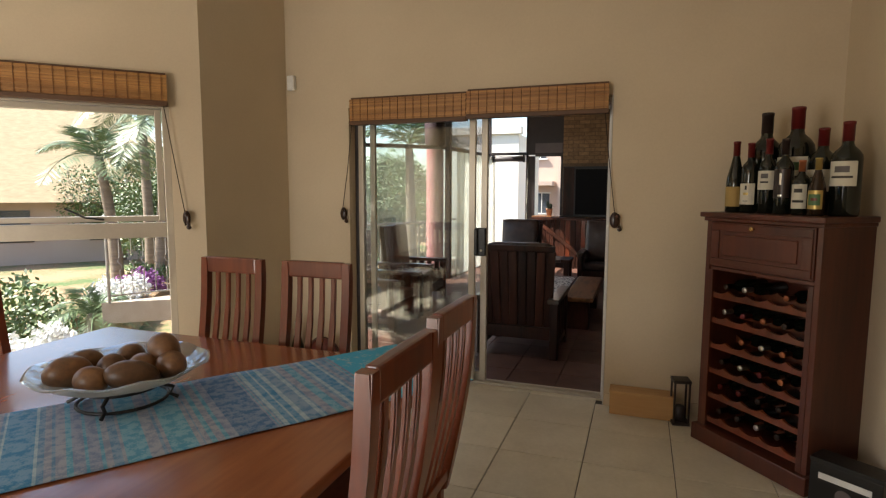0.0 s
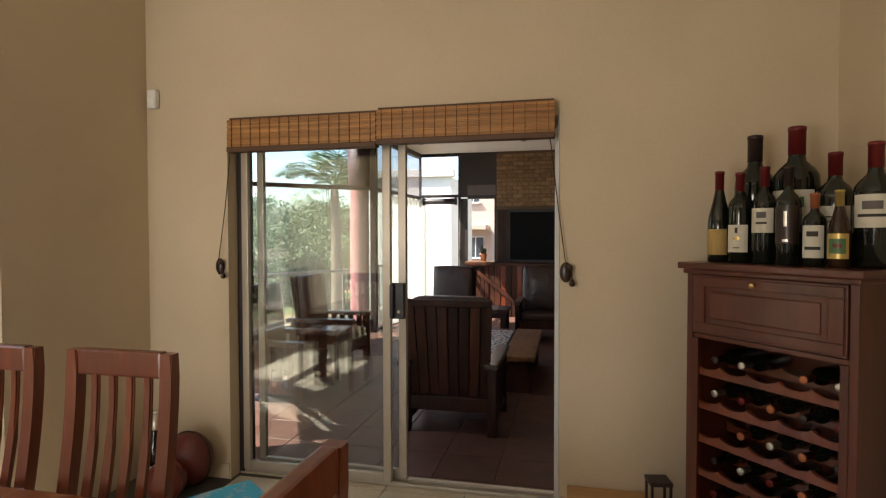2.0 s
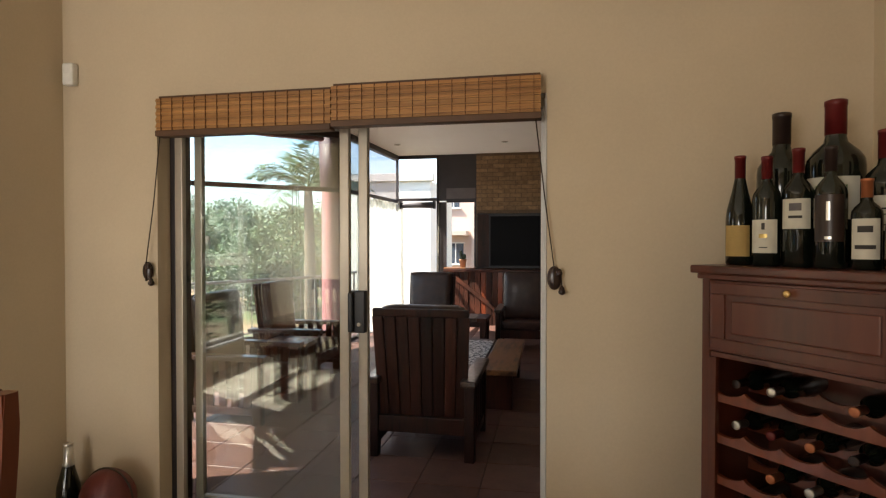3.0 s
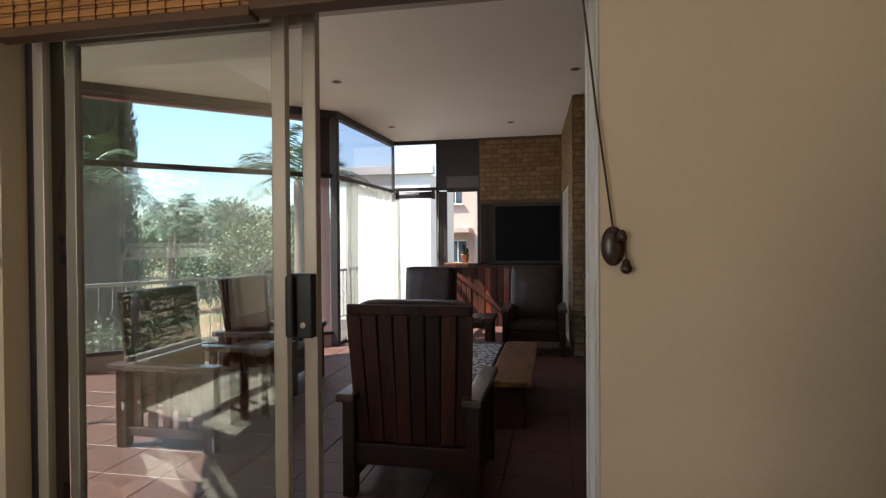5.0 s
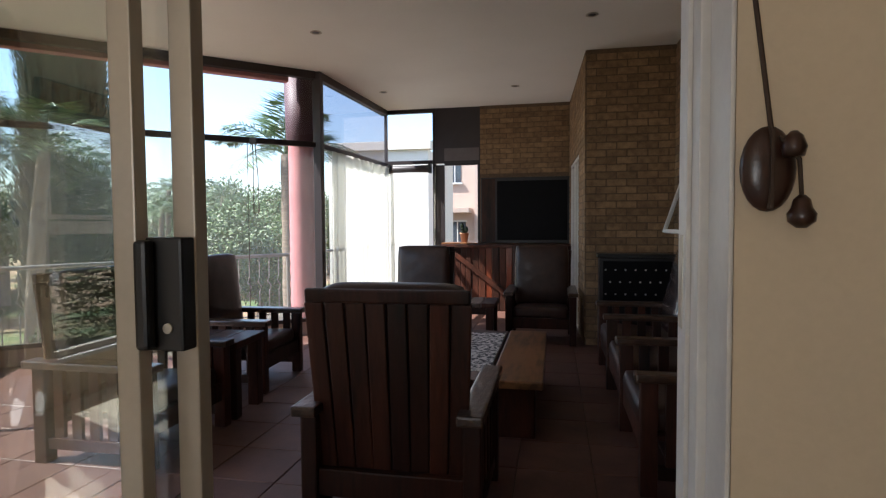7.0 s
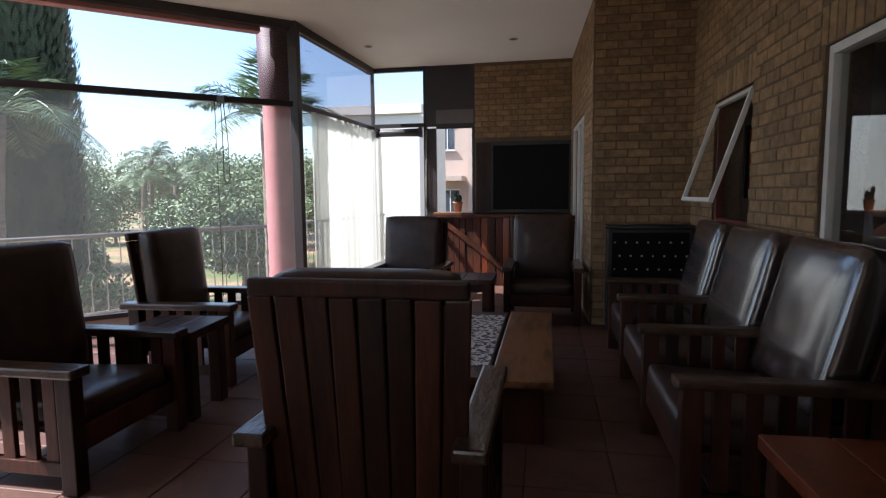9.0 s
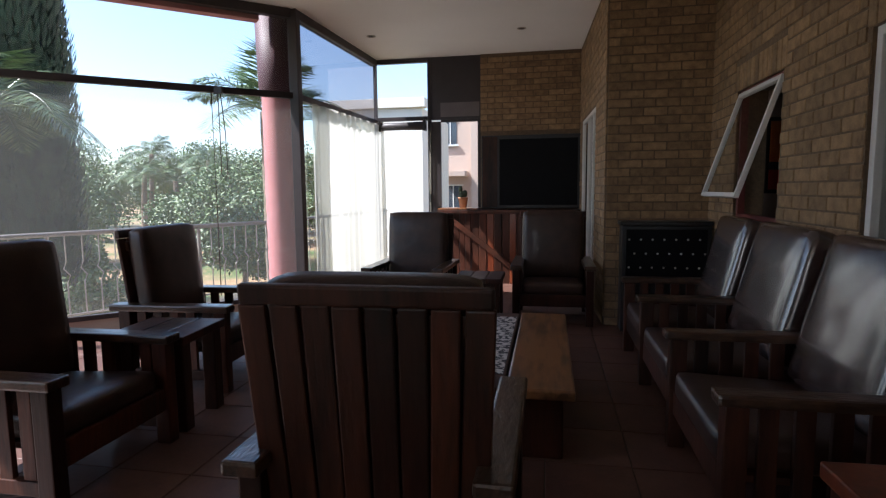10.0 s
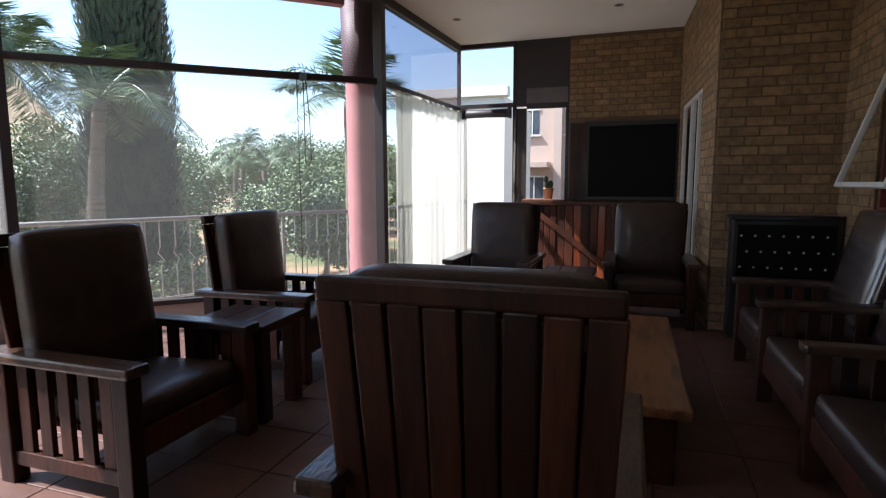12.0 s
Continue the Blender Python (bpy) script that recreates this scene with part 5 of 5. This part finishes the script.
# three-seat sofa facing the coffee table; its front faces -x
sofa = thing("sofa", "three-seat sleeper-wood sofa with shiny dark leather cushions", "sofa", pose(0.71, 3.75, LOW, 0, 0, 90))
ARMS = (-1.43, -0.46, 0.56, 1.44)
for x in ARMS:
    part("arm", box(x - 0.055, x + 0.055, -0.36, 0.46, 0.62, 0.668, 0.014), ARMWOOD, sofa, "worn dark wooden arm")
    part("leg", box(x - 0.04, x + 0.04, 0.34, 0.43, 0, 0.62, 0.008), SLEEPER, sofa)
    part("leg", box(x - 0.04, x + 0.04, -0.42, -0.33, 0, 0.62, 0.008), SLEEPER, sofa)
    part("side_rail", box(x - 0.025, x + 0.025, -0.33, 0.34, 0.09, 0.16, 0.006), SLEEPER, sofa)
    for k in range(5):
        y = -0.25 + k * 0.128
        part("slat", box(x - 0.014, x + 0.014, y - 0.035, y + 0.035, 0.16, 0.62, 0.004), SLEEPER, sofa)
for a, b in zip(ARMS, ARMS[1:]):
    w, mid = b - a - 0.09, (a + b) / 2
    part("seat_rail", box(mid - w / 2, mid + w / 2, 0.36, 0.41, 0.20, 0.33, 0.008), SLEEPER, sofa)
    part("seat_board", box(mid - w / 2, mid + w / 2, -0.36, 0.36, 0.28, 0.31, 0.004), SLEEPER, sofa)
    part("seat_cushion", cushion(w - 0.02, 0.74, 0.13, 0.02), LEATHER, sofa, "dark brown leather seat cushion", True, at=pose(mid, 0.06, 0.31, 3))
    back = part("back_frame", box(-w / 2, w / 2, -0.05, 0.0, 0.70, 0.79, 0.01), SLEEPER, sofa, at=pose(mid, -0.26, 0.36, 14))
    for k in range(6):
        x = -w / 2 + (k + 0.5) * w / 6
        part("back_slat", box(x - 0.045, x + 0.045, -0.045, -0.01, -0.05, 0.70, 0.006), SLEEPER, back)
    part("back_cushion", cushion(w - 0.08, 0.80, 0.16, 0.016), SOFALEATHER, back, "shiny dark leather back cushion", True, at=pose(0, 0.0, 0.46, -90))

# ---- outside ----
ground = tagged(part("ground", box(-900, 900, -900, 900, -3.0, -1.25), EARTH), "sloping garden soil and lawn", "ground", kind="structure")
bm = bmesh.new()
slab = [(-7.75, 2.35), (-6.0, 3.7), (-3.45, 6.0), (-3.1, 12.5), (-4.05, 12.5), (-4.6, 7.75)]
tops = [bm.verts.new((x, y, -0.26)) for x, y in slab]
lows = [bm.verts.new((x, y, -0.6)) for x, y in slab]
bm.faces.new(tops)
bm.faces.new(lows[::-1])
for i in range(len(slab)):
    j = (i + 1) % len(slab)
    bm.faces.new((tops[i], lows[i], lows[j], tops[j]))
tagged(part("balcony", bm, STONE), "paved open balcony outside the glazing", "balcony", kind="structure")


def railing(p0, p1, label):
    length = math.hypot(p1[0] - p0[0], p1[1] - p0[1])
    r = thing("balcony_railing", label, "railing", frame_at(p0, p1, -0.26), group="balcony railings")
    part("top_rail", tube([(0, 0, 1.06), (length, 0, 1.06)], 0.028, 10), RAIL, r, smooth=True)
    part("bottom_rail", tube([(0, 0, 0.12), (length, 0, 0.12)], 0.014, 8), RAIL, r)
    n = int(length / 0.17)
    for i in range(n + 1):
        x = length * i / n
        if i % 10 == 0:
            part("post", tube([(x, 0, 0), (x, 0, 1.06)], 0.024, 8), RAIL, r)
        else:
            part("baluster", tube([(x, 0, 0.12), (x, 0, 0.5), (x + 0.03, 0, 0.58), (x - 0.03, 0, 0.66), (x, 0, 0.74), (x, 0, 1.06)], 0.009, 5), RAIL, r)
    return r


railing((-7.6, 2.37), (-4.48, 7.70), "grey steel balcony railing with twisted balusters")
railing((-4.48, 7.70), (-4.0, 12.3), "grey steel balcony railing towards the next building")


def leaf_mesh(name, quads, material):
    verts, faces = [], []
    for c, a, b in quads:
        k = len(verts)
        verts += [tuple(c - a), tuple(c + b * 0.5), tuple(c + a), tuple(c - b * 0.5)]
        faces.append((k, k + 1, k + 2, k + 3))
    me = bpy.data.meshes.new(name)
    me.from_pydata(verts, [], faces)
    me.materials.append(material)
    return me


def palm(x, y, trunk, reach, fronds, seed, label, z=-1.25, lean=0.3, droop=1.0, rise=(0.1, 1.25)):
    rnd = random.Random(seed)
    t = thing("palm_tree", label, "palm tree", pose(x, y, z), group="garden palms")
    top = Vector((rnd.uniform(-lean, lean), rnd.uniform(-lean, lean), trunk))
    pts = [Vector((top.x * s * s, top.y * s * s, trunk * s)) for s in [i / 10 for i in range(11)]]
    part("trunk", tube(pts, [0.17 - 0.07 * i / 10 + 0.012 * (i % 2) for i in range(11)], 10), BARK, t, smooth=True)
    quads, stalks = [], bmesh.new()
    for f in range(fronds):
        az = 2 * math.pi * f / fronds * 2.4 + rnd.uniform(-0.2, 0.2)
        up = rnd.uniform(*rise)
        ln = reach * rnd.uniform(0.8, 1.1)
        d = Vector((math.cos(az), math.sin(az), 0))
        spine = []
        for i in range(13):
            s = i / 12
            spine.append(top + d * (ln * s * math.cos(up) * (1 - 0.15 * s)) + Vector((0, 0, ln * (s * math.sin(up) - droop * 0.62 * s * s))))
        tube(spine, [0.02 * (1 - 0.85 * i / 12) for i in range(13)], 4, stalks)
        n = 64
        for i in range(4, n):
            s = i / n
            k = min(int(s * 12), 11)
            p = spine[k].lerp(spine[k + 1], s * 12 - k)
            ax = (spine[k + 1] - spine[k]).normalized()
            side_ = ax.cross(Vector((0, 0, 1))).normalized()
            wide = reach * 0.30 * math.sin(math.pi * min(1, s * 0.9 + 0.12)) ** 0.7
            for sg in (-1, 1):
                tip = (side_ * sg * 0.85 + ax * 0.55 + Vector((0, 0, rnd.uniform(-0.45, 0.0)))).normalized() * wide * rnd.uniform(0.8, 1.1)
                quads.append((p + tip * 0.5, tip * 0.5, ax * 0.024 * reach / 2))
    part("frond_stalks", stalks, PALMLEAF, t)
    ob = new("fronds", leaf_mesh("fronds", quads, PALMLEAF))
    ob.parent = t
    tagged(ob, "feathery grey-green fronds")
    return t


def leafy(name, x, y, z, blobs, count, size, material, label, category, seed, trunk=0.0, trunk_r=0.1):
    """Crown of many small leaves filling uneven clumps (x, y, z, r) on a forked trunk."""
    rnd = random.Random(seed)
    t = thing(name, label, category, pose(x, y, z))
    if trunk:
        part("trunk", tube([(0, 0, 0), (0.05, 0.02, trunk * 0.5), (0.0, 0.05, trunk)], [trunk_r, trunk_r * 0.8, trunk_r * 0.55], 9), BARK, t, smooth=True)
        limbs = bmesh.new()
        for b in blobs:
            tube([(0, 0.03, trunk * 0.7), (b[0] * 0.5, b[1] * 0.5, (trunk + b[2]) * 0.5), b[:3]], [trunk_r * 0.5, trunk_r * 0.3, trunk_r * 0.12], 6, limbs)
        part("limbs", limbs, BARK, t)
    quads = []
    total = sum(b[3] ** 2 for b in blobs)
    for bx, by, bz, br in blobs:
        for _ in range(int(count * br * br / total)):
            v = Vector((rnd.gauss(0, 1), rnd.gauss(0, 1), rnd.gauss(0, 1))).normalized()
            rad = br * (0.55 + 0.5 * rnd.random()) * (1 + 0.35 * noise.noise(v * 2.3 + Vector((bx, by, bz))))
            c = Vector((bx, by, bz)) + v * rad
            a = Vector((rnd.gauss(0, 1), rnd.gauss(0, 1), rnd.gauss(0, 1))).normalized() * size * rnd.uniform(0.6, 1.4)
            quads.append((c, a, a.orthogonal().normalized() * size * 0.9))
    ob = new("crown", leaf_mesh("crown", quads, material))
    ob.parent = t
    return t


# column cypress: many short upward sprays round a tall core
rc = random.Random(21)
cyp = thing("cypress_tree", "tall dense dark column cypress", "cypress", pose(-10.9, 9.9, -1.25))
part("trunk", tube([(0, 0, 0), (0, 0, 5), (0, 0, 10)], [0.16, 0.12, 0.05], 8), BARK, cyp)
quads = []
for i in range(26000):
    h = rc.random() ** 0.9 * 11.5
    r = 0.98 * (min(1, (h + 0.6) / 1.6) ** 0.6) * max(0.0, 1 - (h / 12.0) ** 3.5) * (0.72 + 0.3 * rc.random())
    a = rc.uniform(0, 2 * math.pi)
    r *= 1 + 0.16 * noise.noise((math.cos(a) * 1.5, math.sin(a) * 1.5, h * 0.9))
    d = Vector((math.cos(a) * 0.35, math.sin(a) * 0.35, 1)).normalized() * rc.uniform(0.07, 0.14)
    quads.append((Vector((math.cos(a) * r, math.sin(a) * r, h + 0.3)), d, Vector((-math.sin(a), math.cos(a), 0)) * 0.08))
ob = new("foliage", leaf_mesh("foliage", quads, CYPRESS))
ob.parent = cyp
part("inner_mass", lathe([(0.3, 0.4), (0.66, 1.6), (0.70, 5.0), (0.58, 8.5), (0.25, 11.0), (0.02, 11.6)], 12), CYPRESS, cyp)

palm(-5.75, 10.3, 4.05, 2.4, 14, 1, "slender feather palm close to the balcony", lean=0.15, droop=0.8, rise=(0.2, 1.25))
palm(-11.6, 7.2, 4.6, 2.4, 16, 2, "feather palm beside the cypress", lean=0.4)
palm(-14.5, 9.6, 5.6, 2.4, 15, 3, "tall feather palm in the garden")
palm(-12.4, 6.6, 3.6, 2.2, 15, 4, "feather palm in front of the thatched house")
palm(-9.7, 5.9, 4.3, 2.0, 16, 14, "drooping feather palm outside the dining window", droop=1.3)
palm(-21.5, 27.0, 4.6, 2.5, 14, 5, "distant feather palm above the bushes")
palm(-18.6, 27.5, 4.2, 2.4, 14, 6, "distant feather palm above the bushes")
palm(-24.5, 25.0, 3.8, 2.3, 13, 7, "distant feather palm above the bushes")
palm(-20.0, 24.5, 3.4, 2.6, 15, 17, "distant spreading feather palm")
palm(-16.6, 22.5, 3.0, 2.3, 15, 18, "distant spreading feather palm")
palm(-9.4, 7.6, 3.9, 2.1, 15, 23, "feather palm in front of the cypress", lean=0.2)
palm(-8.3, 2.6, 0.7, 1.2, 16, 8, "low bushy palm beside the path", lean=0.1)
rt = random.Random(31)
for i, (x, y, h, w) in enumerate(((-23, 26, 3.3, 2.6), (-20.5, 29, 4.0, 2.8), (-17.5, 29.5, 3.4, 2.4), (-15.2, 31, 3.6, 2.6), (-13.0, 18.5, 2.7, 1.9), (-10.9, 17.4, 2.9, 1.8), (-9.0, 16.2, 2.6, 1.7),
                                  (-16.5, 16.5, 2.6, 2.0), (-8.0, 13.0, 1.9, 1.3), (-19.0, 12.5, 3.8, 2.4), (-15.6, 11.2, 3.0, 1.8), (-27, 22, 3.6, 2.8), (-30, 18, 4.2, 3.0), (-12.4, 12.0, 1.3, 1.1), (-34, 34, 4.5, 3.5), (-27, 36, 4.2, 3.4), (-20, 38, 4.6, 3.5), (-14, 24, 3.2, 2.3), (-11.5, 26, 3.4, 2.2),
                                  # Last five stand out of view, added to darken what the door glass mirrors.
                                  (-6.8, -8.2, 3.4, 2.0), (-9.4, -7.4, 3.8, 2.2), (-6.0, -11.0, 3.8, 2.4), (-10.5, -10.5, 4.2, 2.6), (-13.0, -8.0, 4.2, 2.6))):
    blobs = [(rt.uniform(-0.6, 0.6) * w, rt.uniform(-0.6, 0.6) * w, h * rt.uniform(0.45, 1.0), w * rt.uniform(0.35, 0.6)) for _ in range(7)]
    leafy("garden_tree", x, y, -1.25, blobs, 13000, 0.045 + 0.0018 * abs(y - 5), LEAF, "leafy green garden tree with an open crown", "tree", 40 + i, trunk=h * 0.6, trunk_r=0.10)
for i, (x, y, r, ma, name, lab, cat) in enumerate(((-6.9, 0.6, 0.5, WHITEFLOWER, "flowering_bush", "low bush covered in white flowers", "bush"), (-7.8, 1.4, 0.55, WHITEFLOWER, "flowering_bush", "low bush covered in white flowers", "bush"),
                                                  (-5.7, 0.35, 0.35, PURPLEFLOWER, "flowering_bush", "low bush with purple flowers", "bush"), (-5.2, 0.9, 0.4, LEAF, "garden_bush", "low green garden bush", "bush"),
                                                  (-8.8, 0.4, 0.7, LEAF, "garden_bush", "rounded green garden bush", "bush"), (-10.0, 2.4, 0.9, LEAF, "garden_bush", "rounded green garden bush", "bush"),
                                                  (-8.2, 6.8, 0.7, LEAF, "garden_bush", "bright green garden bush below the balcony", "bush"), (-9.2, 8.6, 0.8, LEAF, "garden_bush", "bright green garden bush below the balcony", "bush"))):
    blobs = [(rt.uniform(-0.7, 0.7) * r, rt.uniform(-0.7, 0.7) * r, r * rt.uniform(0.4, 0.9), r * rt.uniform(0.45, 0.7)) for _ in range(6)]
    leafy(name, x, y, -1.25, blobs, 1600, 0.06, ma, lab, cat, 70 + i)

# raised flower bed on the slope beyond the dining window
bed_m = frame_at((-9.6, 3.2), (-12.6, 7.4), -1.25)
bed = thing("flower_bed", "raised flower bed with a low reddish brick edge", "flower bed", bed_m)
bm = box(0, 5.1, -1.0, -0.11, 0.0, 0.40, 0.05)
part("soil", bm, EARTH, bed, "brown garden soil")
kerb_mesh = mesh_of(box(-0.11, 0.11, -0.055, 0.055, -0.036, 0.036, 0.006, seg=1), "brick", TERRACOTTA)
for i in range(22):
    for j in range(5):
        ob = new("brick", kerb_mesh)
        ob.parent = bed
        ob.matrix_local = pose(0.115 + i * 0.23 + (0.06 if j % 2 else 0.0), -0.055, 0.037 + j * 0.082)
for i, (u, v, ma, lab) in enumerate(((0.7, -0.5, WHITEFLOWER, "low bush covered in white flowers"), (1.9, -0.55, WHITEFLOWER, "low bush covered in white flowers"),
                                     (3.0, -0.5, PURPLEFLOWER, "low bush with purple flowers"), (4.2, -0.5, LEAF, "low green garden bush"))):
    p = bed_m @ Vector((u, v, 0.38))
    blobs = [(rt.uniform(-0.3, 0.3), rt.uniform(-0.3, 0.3), rt.uniform(0.12, 0.3), rt.uniform(0.2, 0.32)) for _ in range(6)]
    leafy("flowering_bush", p.x, p.y, p.z, blobs, 1500, 0.045, ma, lab, "bush", 90 + i)

# thatched house beyond the dining window
th = thing("thatched_house", "low beige house under a steep thatched roof", "house", frame_at((-17.5, 14.2), (-24.0, 6.5), -1.25))
part("wall", box(0, 9, -6, 0, 0, 2.6), BEIGEWALL, th)
bm = bmesh.new()
pts = [bm.verts.new(p) for p in ((-0.8, 0.9, 2.3), (9.8, 0.9, 2.3), (9.8, -6.9, 2.3), (-0.8, -6.9, 2.3), (2.2, -3, 6.6), (6.8, -3, 6.6))]
for f in ((0, 1, 5, 4), (1, 2, 5), (2, 3, 4, 5), (3, 0, 4), (3, 2, 1, 0)):
    bm.faces.new([pts[i] for i in f])
part("roof", bm, THATCH, th, "brown thatch")
for x in (1.5, 5.2):
    w_ = part("window", box(x, x + 1.8, 0.0, 0.05, 0.9, 2.0), DARKWINDOW, th)
    part("frame", box(x - 0.08, x + 1.88, 0.0, 0.04, 0.82, 0.9, 0.005), DARKFRAME, w_)
    part("frame", box(x + 0.86, x + 0.94, 0.04, 0.08, 0.9, 2.0, 0.005), DARKFRAME, w_)


def block(name, label, x0, x1, y, depth, top, material, windows):
    """Flat-roofed building whose front faces -y; windows: (x0, x1, z0, z1)."""
    b = thing(name, label, "building", pose(0, y, 0))
    m = wall("wall", (x0, 0), (x1, 0), -1.3, top, depth, [], material, "")
    m.parent = b
    del m["category"], m["kind"]
    part("parapet", box(x0 - 0.1, x1 + 0.1, -0.12, 0.25, top, top + 0.25, 0.01), material, b)
    for a, c, d, e in windows:
        w_ = part("window", box(a, c, -0.02, 0.0, d, e), DARKWINDOW, b)
        part("frame", box(a - 0.05, c + 0.05, -0.05, -0.021, e, e + 0.05, 0.004), WHITEFRAME, w_)
        part("sill", box(a - 0.08, c + 0.08, -0.12, -0.021, d - 0.07, d, 0.004), WHITEFRAME, w_)
        part("mullion", box((a + c) / 2 - 0.02, (a + c) / 2 + 0.02, -0.04, -0.021, d, e, 0.002), WHITEFRAME, w_)
    return b


block("white_building", "low white rendered building wing in full sun", -6.8, -3.75, 15.0, 4.0, 3.45, WHITEWALL, ())
block("beige_building", "beige three-storey apartment building with small windows", -4.7, 8.0, 22.0, 8.0, 8.5, BEIGEWALL,
      [(-4.45, -3.95, 3.0, 3.9), (-2.95, -2.45, 3.0, 3.9), (-4.45, -3.75, 0.5, 1.4), (-2.95, -2.45, 0.5, 1.4), (-1.2, -0.6, 3.0, 3.9), (-1.2, -0.6, 0.5, 1.4)])
bal = part("balcony", box(-4.6, -3.5, -0.9, 0.0, 1.75, 1.95, 0.01), BEIGEWALL, bpy.data.objects["beige_building"])
part("pier", box(-3.35, -3.05, -0.35, 0.0, -1.2, 8.4, 0.01), BEIGEWALL, bpy.data.objects["beige_building"])

# ---- pieces of floors and walls ----
PITCH, GAP = 0.49, 0.005
tile_mesh = mesh_of(box(-PITCH / 2 + GAP / 2, PITCH / 2 - GAP / 2, -PITCH / 2 + GAP / 2, PITCH / 2 - GAP / 2, -0.012, 0.0, 0.0022, seg=1), "tile", TILE)
for i in range(-9, 4):
    for j in range(-13, 2):
        cx, cy = (i - 0.5) * PITCH + 0.49 * 0.02, 0.04 + (j - 0.5) * PITCH
        lo_x, hi_x = max(cx - PITCH / 2, CORNER_B[0]), min(cx + PITCH / 2, 1.41)
        lo_y, hi_y = max(cy - PITCH / 2, -6.6), min(cy + PITCH / 2, 0.0 if not (-1.99 < cx < 0.02) else 0.10)
        if hi_x - lo_x < 0.02 or hi_y - lo_y < 0.02 or cx - cy < -1.85 or (cx < -2.7 and cy > -0.9):
            continue
        ob = new("tile", tile_mesh)
        ob.parent = floor
        ob.matrix_world = Matrix.Translation(((lo_x + hi_x) / 2, (lo_y + hi_y) / 2, 0.0)) @ Matrix.Diagonal(((hi_x - lo_x) / PITCH, (hi_y - lo_y) / PITCH, 1, 1))
P2 = 0.45
clay_mesh = mesh_of(box(-P2 / 2 + 0.003, P2 / 2 - 0.003, -P2 / 2 + 0.003, P2 / 2 - 0.003, -0.012, 0.0, 0.003, seg=1), "clay_tile", TERRA)
for i in range(14):
    for j in range(20):
        cx, cy = -4.67 + i * P2, 0.50 + j * P2
        if cx > EAST_X or cy > 9.1 or cx + 0.2 < -3.95 - 0.58 * (cy - 0.27) or cy - 6.0 > 0.92 * (cx + 3.3) + 2.9 * (cx > -3.5) or (cy > 6.1 and cx > 0.3):
            continue
        ob = new("clay_tile", clay_mesh)
        ob.parent = low_floor
        ob.matrix_world = Matrix.Translation((cx, cy, LOW))

bpy.context.view_layer.update()
brick_face(east, (EAST_X, 6.12), (EAST_X, 0.26), LOW, CEIL_Z, [(6.12 - WIN_Y1, 6.12 - WIN_Y0, WIN_Z0 - 0.06, WIN_Z1), (6.12 - GD_Y1, 6.12 - GD_Y0, -0.3, GD_Z1)],
           lambda u, z: 0.7 < z < 2.6 and 1.8 < u < 3.6, [(6.12 - WIN_Y1 - 0.05, 6.12 - WIN_Y0 + 0.05, WIN_Z1, WIN_Z1 + 0.22), (6.12 - GD_Y1 - 0.05, 6.12 - GD_Y0 + 0.05, GD_Z1, GD_Z1 + 0.22)])
brick_face(jut, (0.20, 6.12), (EAST_X, 6.12), LOW, CEIL_Z, [], lambda u, z: z > 0.9)
brick_face(side, (0.075, 8.95), (0.185, 6.14), LOW, CEIL_Z, [(0.3, 1.95, -0.3, 2.22)], lambda u, z: u > 1.9 and z > 0.5)
brick_face(far, (-1.45, FAR_Y), (0.07, FAR_Y), LOW, CEIL_Z, [(0.0, 1.52, 0.94, 2.09)], lambda u, z: z > 2.09)
